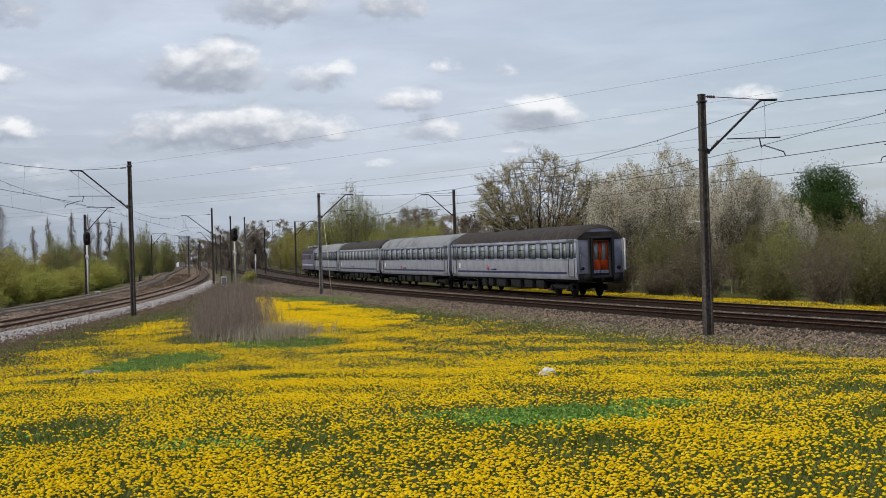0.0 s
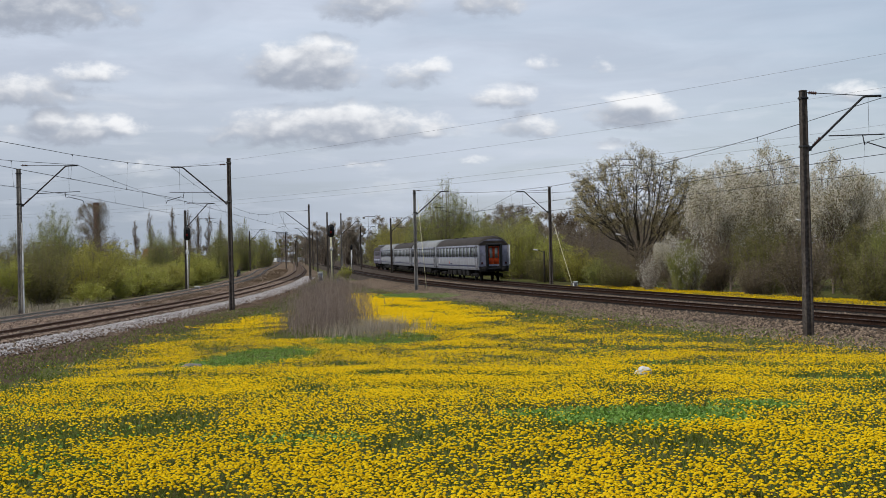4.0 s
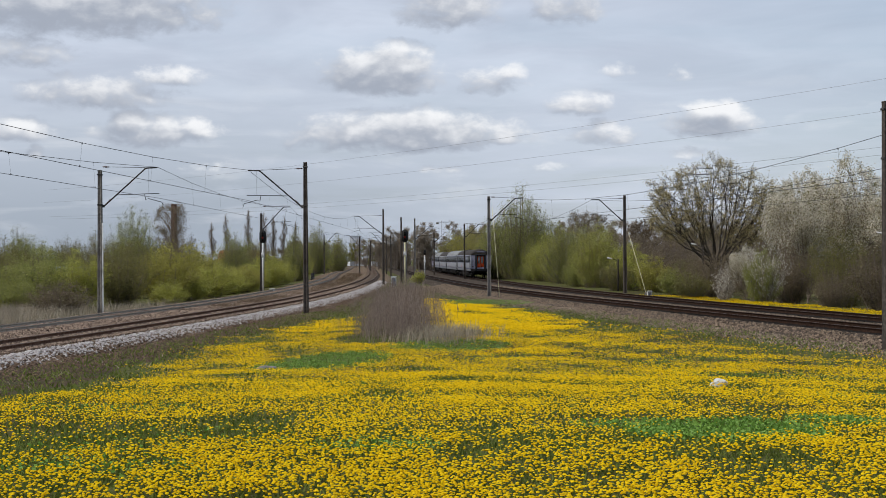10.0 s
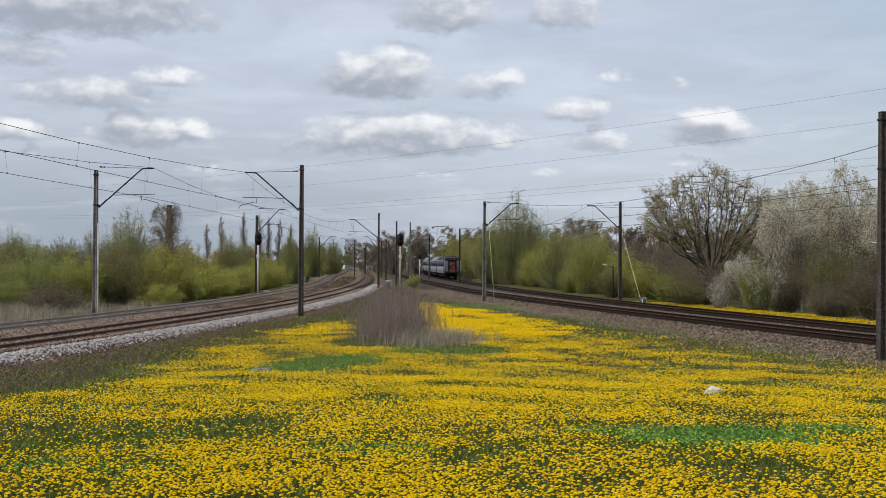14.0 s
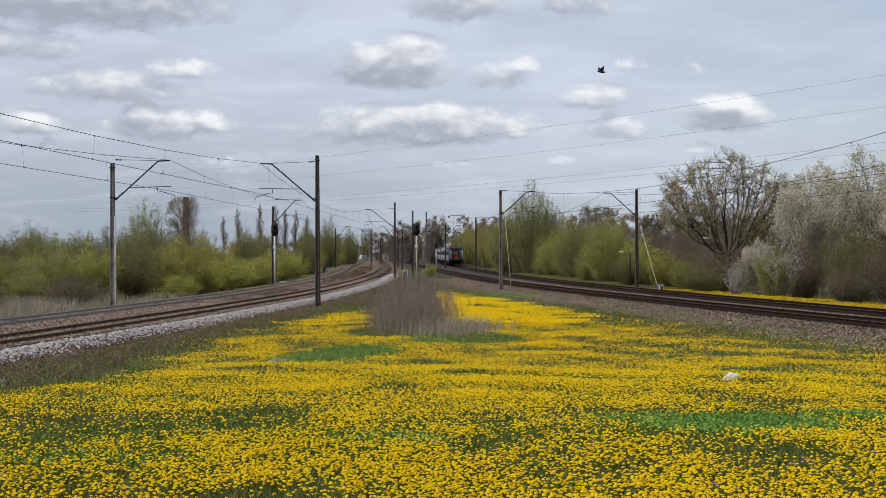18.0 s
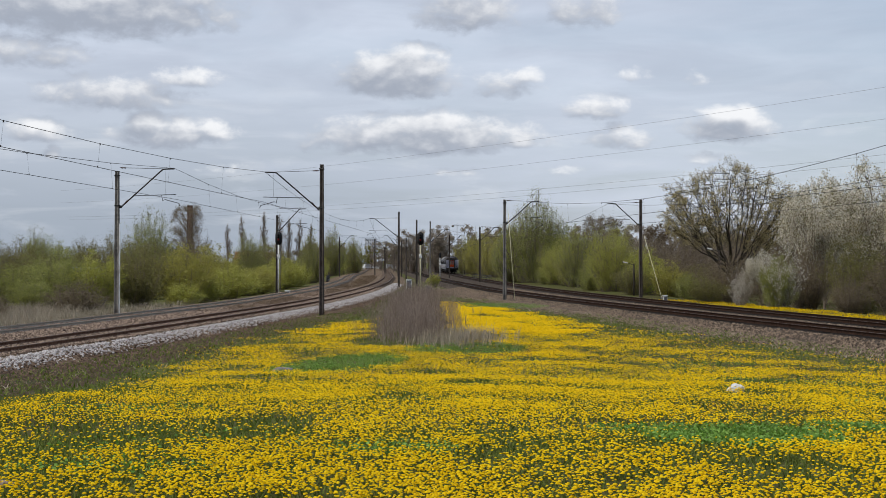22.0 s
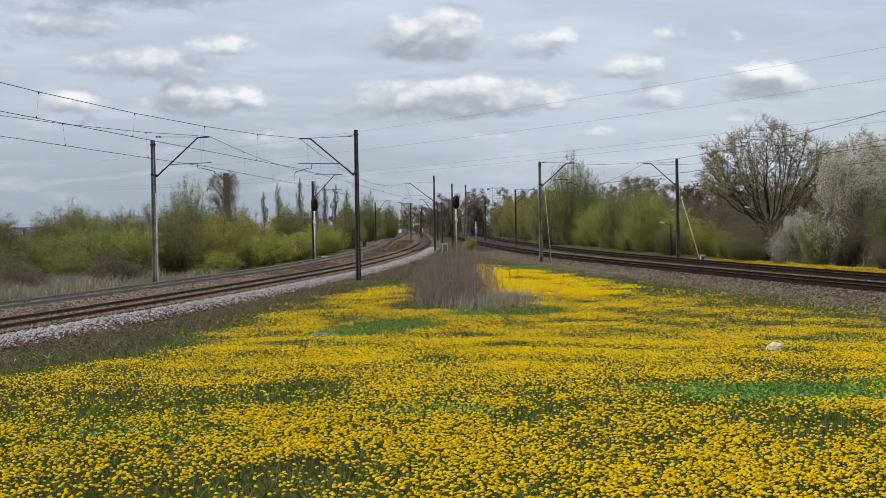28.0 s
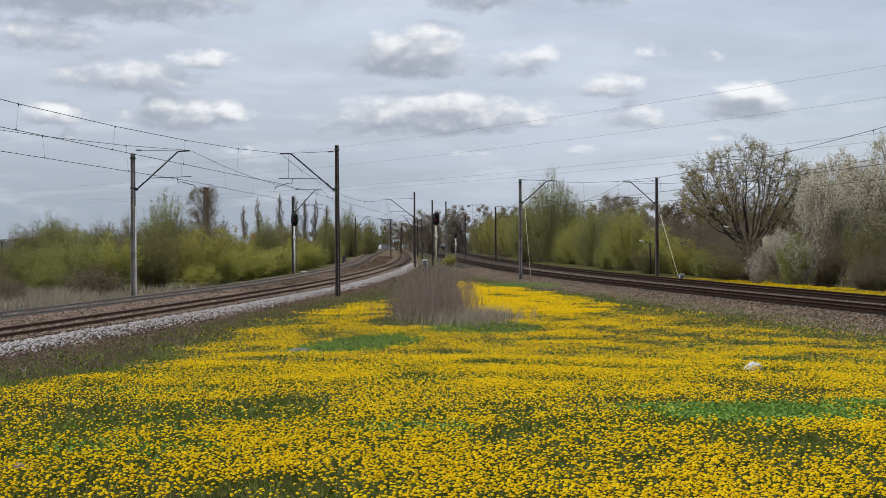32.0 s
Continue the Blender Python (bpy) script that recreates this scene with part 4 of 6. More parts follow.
TRAIN = [
    (TAIL_COACH, 12.25),
    (coach("pale grey passenger coach with light grey roof and navy stripe", M_ROOF_L, M_COACH_UP), 36.75),
    (coach("bright silver-grey passenger coach with dark roof", M_ROOF_D, M_COACH_LO, True), 61.25),
    (coach("grey passenger coach with weathered grey roof behind the engine", M_ROOF_L, M_COACH_UP), 85.75),
    (locomotive(), 106.4),
]

# ---- plants ----
M_BARK = mat("grey_brown_bark", (0.035, 0.028, 0.022), (0.085, 0.07, 0.055), 9, 0.95, bump=0.6)
M_TWIG = mat("bare_brown_twig", (0.11, 0.085, 0.072), (0.30, 0.24, 0.20), 5, 0.95, island=True, bump=0)
M_TWIG_PURPLE = mat("bare_purplish_twig", (0.10, 0.075, 0.075), (0.20, 0.16, 0.15), 5, 0.95, island=True, bump=0)


def leaf_mat(name, a, b):
    return mat(name, a, b, 2.0, 0.6, island=True, leafy=0.5, bump=0, spec=0.1)


M_LEAF_LIME = leaf_mat("fresh_lime_leaf", (0.31, 0.32, 0.06), (0.60, 0.58, 0.16))
M_LEAF_OLIVE = leaf_mat("olive_spring_leaf", (0.16, 0.15, 0.055), (0.32, 0.29, 0.115))
M_LEAF_GREEN = leaf_mat("spring_green_leaf", (0.22, 0.24, 0.065), (0.45, 0.45, 0.15))
M_LEAF_DARK = leaf_mat("deep_green_leaf", (0.035, 0.075, 0.018), (0.11, 0.175, 0.045))
M_LEAF_OAK = leaf_mat("young_oak_leaf", (0.36, 0.29, 0.13), (0.60, 0.50, 0.25))
M_LEAF_BROWN = leaf_mat("brownish_bud", (0.16, 0.125, 0.08), (0.31, 0.25, 0.16))
M_LEAF_WOOD = leaf_mat("reddish_bud", (0.085, 0.06, 0.038), (0.19, 0.135, 0.085))
# brown buds lightened and greyed: distance haze mixed into the colour
M_LEAF_HAZE = leaf_mat("haze_pale_brown_bud", (0.26, 0.21, 0.16), (0.42, 0.36, 0.28))
M_LEAF_YELLOW = leaf_mat("yellow_green_catkin", (0.30, 0.285, 0.06), (0.54, 0.49, 0.14))
M_BLOSSOM = leaf_mat("white_blossom", (0.74, 0.67, 0.55), (0.95, 0.90, 0.79))


def cards(points, size, rng, flat=0.0, stretch=1.6, corners=4):
    """Small pointed leaves of every tilt."""
    n = len(points)
    a = rng.normal(size=(n, 3))
    a[:, 2] *= 1 - flat
    a /= np.linalg.norm(a, axis=1)[:, None]
    b = np.cross(a, rng.normal(size=(n, 3)))
    b /= np.linalg.norm(b, axis=1)[:, None]
    s = size * rng.uniform(0.6, 1.35, (n, 1))
    v = np.stack([points - a * s * 0.5 * stretch, points + b * s * 0.42, points + a * s * 0.5 * stretch, points - b * s * 0.42], 1)
    v = v[:, :corners]
    return v.reshape(-1, 3), np.arange(corners * n).reshape(n, corners)


def grow(wood, tips, rng, p, d, length, radius, depth, spread, lift, kids):
    n = 4
    pts = [np.array(p, float)]
    d = np.array(d, float)
    for i in range(n - 1):
        d = d + rng.normal(scale=0.10, size=3) + np.array([0, 0, lift])
        d /= np.linalg.norm(d)
        pts.append(pts[-1] + d * length / (n - 1))
    pts = np.array(pts)
    wood.tube(pts, np.linspace(radius, radius * 0.62, n), 7 if depth > 2 else (5 if depth > 1 else 3), False)
    if depth == 0 or depth == 1 and length > 0.9:
        tips.append(pts)
    if depth == 0:
        return
    for k in range(kids[depth]):
        f = rng.uniform(0.35, 1.0) if k else 1.0
        i = min(int(f * (n - 1)), n - 2)
        q = pts[i] + (pts[i + 1] - pts[i]) * (f * (n - 1) - i)
        e = d + rng.normal(scale=spread, size=3) * np.array([1, 1, 0.6])
        e /= np.linalg.norm(e)
        grow(wood, tips, rng, q, e, length * rng.uniform(0.55, 0.85), radius * rng.uniform(0.42, 0.62), depth - 1, spread, lift, kids)


def tree(name, label, leaf, seed, height, width, trunk, limbs, limb_len, spread, lift, kids, leaves, size, blur, bark=None, fan=0.9, radius=0.22, depth=3, extra=None, low=0.65, top_thin=0.0, belly=0.55, cone=0.0):
    """A tree about its foot: trunk, limbs that leave it, leaves along the thin twigs, held within a rounded or pointed crown."""
    rng = np.random.default_rng(seed)
    ob = thing(name, label, "tree")
    wood, tips = Soup(), []
    tr = np.array([(0, 0, -0.5), (0.03, 0, trunk * 0.4), (rng.normal() * 0.08, rng.normal() * 0.08, trunk)])
    wood.tube(tr, [radius * 1.25, radius, radius * 0.85 if not top_thin else radius * 0.2], 9, False)
    for k in range(limbs):
        a = 2 * np.pi * (k * (1 if not top_thin else limbs * 0.382) + rng.uniform(-0.3, 0.3)) / limbs
        out = fan * rng.uniform(0.35, 1.0)
        d = np.array([math.cos(a) * out, math.sin(a) * out, 1.0])
        f = low + (1 - low) * (k + 0.5) / limbs if top_thin else rng.uniform(low, 1.0)
        foot = tr[0] + (tr[2] - tr[0]) * f
        grow(wood, tips, rng, foot, d / np.linalg.norm(d), limb_len * rng.uniform(0.8, 1.1) * (1 - top_thin * f), radius * (0.62 if not top_thin else 0.4), depth, spread, lift, kids)
    tp = np.concatenate(tips)
    sz = height / np.percentile(tp[:, 2], 97)
    sw = width / 2 / np.percentile(np.hypot(tp[:, 0], tp[:, 1]), 92)

    def within(v):
        v = v * np.array([sw, sw, sz])
        c = np.array([0, 0, height * belly])
        half = np.array([width / 2, width / 2, height * (1 - belly)])
        if cone:
            half = half * (np.clip(1.25 - cone * v[:, 2:] / height, 0.25, 1.3) * np.array([1, 1, 0]) + np.array([0, 0, 1]))
        q = (v - c) / half
        q[:, 2] = np.maximum(q[:, 2], 0)
        rho = np.linalg.norm(q, axis=1)[:, None]
        k = np.where(rho > 1, (1 + 0.5 * (1 - np.exp((1 - np.maximum(rho, 1)) / 1.5))) / np.maximum(rho, 1e-6), 1.0)
        out_v = v.copy()
        out_v[:, :2] *= k
        out_v[:, 2:] = np.where(v[:, 2:] > c[2], c[2] + (v[:, 2:] - c[2]) * k, v[:, 2:])
        return out_v

    wood.v = [within(v) for v in wood.v]
    tp = within(tp)
    part("trunk", wood, bark or M_BARK, ob)
    pick = tp[rng.integers(0, len(tp), leaves)] + rng.normal(scale=blur, size=(leaves, 3))
    part("crown", Soup().add(*cards(pick, size, rng, corners=3)), leaf, ob)
    if extra:
        pick = tp[rng.integers(0, len(tp), extra[1])] + rng.normal(scale=blur, size=(extra[1], 3))
        part("leaf_layer", Soup().add(*cards(pick, size, rng, corners=3)), extra[0], ob)
    return ob, height, width


def bush(name, label, leaf, seed, leaves=2600, size=0.17, shoots=46, twigs=11, bark=None, low=0.1, ragged=0.22, peak=0.0, category="shrub"):
    """A shrub of unit height and width: shoots fan up from the foot, bear side twigs, and carry leaves along both."""
    rng = np.random.default_rng(seed)
    ob = thing(name, label, category)
    wood, along = Soup(), []
    for k in range(shoots):
        a, r = k * 2.39996 + rng.uniform(-0.4, 0.4), 0.47 * math.sqrt((k + 0.5) / shoots) * rng.uniform(0.8, 1.1)
        dome = math.sqrt(max(1 - (r / 0.56) ** 2, 0.06))
        dome = dome * (1 - peak) + peak * (1 - (r / 0.53)) ** 0.85 if r < 0.52 else dome * (1 - peak)
        tip = np.array([r * math.cos(a), r * math.sin(a), dome * rng.uniform(1.02 - 2 * ragged, 1.06)])
        foot = np.array([*(rng.normal(scale=0.07, size=2)), -0.05])
        mid = foot + (tip - foot) * np.array([0.66, 0.66, 0.5]) + rng.normal(scale=0.02, size=3)
        t = np.linspace(0, 1, 6)[:, None]
        v = foot * (1 - t) ** 2 + 2 * mid * t * (1 - t) + tip * t ** 2
        wood.tube(v, np.linspace(0.0055, 0.001, 6), 4, False)
        along.append(np.stack([v[2:-1], v[3:]], 1))
        for j in range(twigs):
            f = rng.uniform(low, 1.0) * 5
            i = min(int(f), 4)
            p = v[i] + (v[i + 1] - v[i]) * (f - i)
            d = np.array([p[0], p[1], 0]) * 0.9 + rng.normal(scale=0.5, size=3) * np.array([1, 1, 0.5]) + np.array([0, 0, 0.55])
            q = p + d / np.linalg.norm(d) * rng.uniform(0.07, 0.2) * (1.25 - f / 6)
            q[2] = max(q[2], 0.03)
            wood.tube([p, q], [0.0018, 0.0007], 3, False)
            along.append(np.array([[p, q], [(p + q) / 2, q]]))
    part("wood", wood, bark or M_BARK, ob)
    seg = np.concatenate(along)
    at_seg = seg[rng.integers(0, len(seg), leaves)]
    f = rng.uniform(0, 1.1, (leaves, 1))
    loose = np.where(rng.uniform(size=(leaves, 1)) < 0.5, 0.015, 0.042)
    p = at_seg[:, 0] + (at_seg[:, 1] - at_seg[:, 0]) * f + rng.normal(size=(leaves, 3)) * loose
    p[:, 2] = np.abs(p[:, 2])
    part("crown", Soup().add(*cards(p, size / 5, rng, corners=3)), leaf, ob)
    return ob


def plant(ob, x, y, top, width=None, height0=1.0, width0=1.0, turn=0.0, sink=0.1):
    """Sets a plant's foot on the ground and its top at the height given."""
    z = float(land(x, y)) - sink
    h = top - z
    sz = h / height0
    sw = sz if width is None else width / width0
    ob.matrix_basis = pose(x, y, z, 0, 0, turn) @ Matrix.Diagonal((sw, sw, sz, 1))
    return ob


def again(ob, *args, **kw):
    c = copy_thing(ob, Matrix.Identity(4))
    plant(c, *args, **kw)
    return c


# broad oak beyond the outer track
def oak_tree():
    """Limbs rise from a short trunk and end on a wide dome; twigs and leaves lie along its shell."""
    rng = np.random.default_rng(11)
    ob = thing("oak_tree", "wide spreading oak with dark bare limbs and young olive leaves", "tree")
    wood, tips = Soup(), []
    c, half = np.array([0, 0, 8.2]), np.array([6.2, 5.9, 3.7])
    wood.tube([(0, 0, -0.5), (0.05, 0, 1.2), (0.0, 0.05, 3.6)], [0.42, 0.32, 0.25], 10, False)

    def shell(az, el, k):
        bump = 1 + 0.06 * math.sin(3 * az + 1) + 0.05 * math.sin(7 * az + 4 * el)
        return c + half * k * bump * np.array([math.cos(az) * math.cos(el), math.sin(az) * math.cos(el), math.sin(el)])

    def limb(p, q, r0, r1, bow, n=5, sides=6):
        """A branch that leaves outwards and turns up towards its end."""
        t = np.linspace(0, 1, n)[:, None]
        m = p + (q - p) * np.array([0.5 + bow, 0.5 + bow, 0.5 - bow])
        v = p * (1 - t) ** 2 + 2 * m * t * (1 - t) + q * t ** 2
        v[1:-1] += rng.normal(scale=0.03 * np.linalg.norm(q - p) / n ** 0.5, size=(n - 2, 3))
        wood.tube(v, np.linspace(r0, r1, n), sides, False)
        return v

    for k in range(22):
        az = k * 2.39996 + rng.uniform(-0.2, 0.2)
        el = math.asin(min(0.985, -0.34 + 1.32 * (k + 0.5) / 22))
        foot = np.array([0, 0, rng.uniform(1.6, 3.6)])
        main = limb(foot, shell(az, el, 0.88), 0.092, 0.014, 0.1, 9, 6)
        for j in range(16):
            f = (0.34 + 0.66 * (j + rng.uniform()) / 16) * 8
            i = min(int(f), 7)
            p = main[i] + (main[i + 1] - main[i]) * (f - i)
            q = shell(az + rng.normal() * 0.42 / max(math.cos(el), 0.25), el + rng.normal() * 0.3, rng.uniform(0.84, 0.97))
            q = p + (q - p) * min(1.0, 3.2 / np.linalg.norm(q - p))
            br = limb(p, q, 0.026, 0.009, 0.08, 5, 4)
            for m in range(15):
                f2 = rng.uniform(0.8, 4.0)
                i = min(int(f2), 3)
                p2 = br[i] + (br[i + 1] - br[i]) * (f2 - i)
                d = (p2 - c) / half
                d = d / np.linalg.norm(d) * 0.5 + rng.normal(scale=0.4, size=3) + np.array([0, 0, 0.12])
                tw = np.array([p2, p2 + d * 0.27, p2 + d * 0.55])
                wood.tube(tw, [0.011, 0.008, 0.005], 3, False)
                tips.append(tw[1:])
    part("trunk", wood, M_BARK, ob)
    tp = np.concatenate(tips)
    # leaves have opened on the outer twigs alone
    rim = np.linalg.norm((tp - c) / half, axis=1)
    tp = tp[rng.uniform(size=len(tp)) < smooth(0.4, 0.9, rim)]
    pick = tp[rng.integers(0, len(tp), 56000)] + rng.normal(scale=0.1, size=(56000, 3))
    part("crown", Soup().add(*cards(pick, 0.072, rng, corners=3)), M_LEAF_OAK, ob)
    return ob


plant(oak_tree(), 8.5, 111.7, 11.0, 11.7, 12.0, 11.8, 30)
# blossoming fruit trees
b1, bh, bw = tree("blossoming_tree", "wild cherry tree in pale white blossom over bare twigs", M_BLOSSOM, 21, 10.0, 7.5, 2.0, 12, 4.4, 0.32, 0.04, [0, 4, 4, 4], 25000, 0.12, 0.15, bark=M_TWIG, fan=0.8, radius=0.16, extra=(M_LEAF_OLIVE, 11000), low=0.3, belly=0.5)
plant(b1, 17.8, 102.5, 9.5, 7.6, bh, bw, 10)
for x, y, top, w, tn in ((13.4, 99.1, 7.9, 5.4, 80), (20.9, 95.7, 8.4, 5.6, 200), (15.2, 106, 8.8, 6.2, 130), (23.3, 99, 7.6, 5.0, 300), (24.6, 95, 6.0, 4.2, 20), (9.2, 92.7, 3.3, 2.6, 20), (38.5, 106, 8.4, 5.5, 60)):
    again(b1, x, y, top, w, bh, bw, tn)
# dense dark green maple
mp, mh, mw = tree("maple_tree", "dense round maple in full deep green leaf", M_LEAF_DARK, 33, 10.0, 6.4, 2.6, 9, 3.6, 0.5, 0.02, [0, 4, 4, 5], 42000, 0.13, 0.36, fan=1.5, radius=0.2, belly=0.66)
plant(mp, 34.6, 120.1, 9.0, 6.4, mh, mw)
sp = bush("poplar_tree", "young poplar with sparse silvery spring leaves", M_LEAF_GREEN, 41, 62000, 0.046, 110, 20, M_TWIG, ragged=0.1, peak=0.6, category="tree")
plant(sp, -13.1, 191.0, 14.0, 11.0)
for x, y, top, w, tn in ((-10.0, 193, 10.8, 9.0, 150), (-16.5, 194, 9.6, 8.0, 210), (35.4, 145.8, 9.6, 5.4, 60), (-47.5, 162.6, 7.2, 5.8, 140), (-48.2, 199.2, 8.2, 5.4, 220), (-67.2, 297.9, 12.0, 8.0, 310), (-67.5, 323.0, 9.7, 7.6, 10), (-19.7, 227.8, 11.0, 8.0, 260), (-5.5, 158, 7.6, 6.6, 110), (-1.0, 158, 7.4, 6.4, 30), (-58, 210, 7.0, 6.8, 75), (-53.5, 186, 6.4, 5.6, 95)):
    again(sp, x, y, top, w, 1.0, 1.0, tn)
# birch with drooping bare twigs by the chimney, thin bare poplars
br, brh, brw = tree("birch_tree", "half bare birch with drooping brown twigs", M_LEAF_BROWN, 51, 9.5, 5.0, 7.5, 22, 2.8, 0.34, -0.03, [0, 4, 4, 3], 26000, 0.06, 0.16, bark=M_TWIG, fan=0.9, radius=0.12, low=0.2, top_thin=0.5, belly=0.5)
plant(br, -52.2, 153.4, 9.6, 5.0, brh, brw)
again(sp, -59.2, 126.9, 6.6, 4.8, 1.0, 1.0, 70)
again(br, -3.5, 168, 8.6, 6.0, brh, brw, 170)
lp, lph, lpw = tree("lombardy_poplar", "slim bare lombardy poplar against the sky", M_LEAF_BROWN, 61, 13.0, 2.4, 11.0, 30, 2.6, 0.10, 0.12, [0, 3, 3, 3], 5000, 0.07, 0.12, bark=M_TWIG, fan=0.3, radius=0.12, low=0.05, top_thin=0.4, belly=0.4, cone=0.7)
plant(lp, -85.4, 287.6, 12.9, 2.4, lph, lpw)
for x, y, top in ((-80.7, 288.9, 13.9), (-77.3, 289.9, 13.3), (-75.4, 290.4, 12.6), (-73.1, 291.0, 12.3), (-88.5, 287, 11.0), (-70.6, 292, 11.2)):
    again(lp, x, y, top, 2.6, lph, lpw, x * 37)

# shrubs: model plants first, then their copies
KINDS = {}
for key, label, leaf, seed, n in (("lime", "dense shrub in fresh lime green leaf", M_LEAF_LIME, 71, 9000), ("olive", "tangled shrub with olive spring leaves", M_LEAF_OLIVE, 72, 7500), ("green", "leafy green shrub beside the railway", M_LEAF_GREEN, 73, 8500), ("brown", "nearly bare brown shrub with swelling buds", M_LEAF_BROWN, 74, 5000), ("yellow", "willow shrub in yellow-green catkins", M_LEAF_YELLOW, 75, 8500), ("white", "blackthorn shrub in white blossom", M_BLOSSOM, 76, 1700)):
    wd = M_TWIG
    KINDS[key] = [bush("shrub", label, leaf, seed + 10 * k, int(n * 1.9), 0.105, 52, 13, wd) for k in range(2)]
    KINDS[key].append(bush("shrub", label, leaf, seed + 5, int(n * 5.0), 0.058, 90, 20, wd))
USED = set()


def shrub(key, x, y, top, width):
    k = 2 if top > 4.9 else int(RNG.integers(0, 2))
    ob = KINDS[key][k]
    if (key, k) in USED:
        return again(ob, x, y, top, width, 1.0, 1.0, RNG.uniform(0, 360))
    USED.add((key, k))
    return plant(ob, x, y, top, width, 1.0, 1.0, RNG.uniform(0, 360))


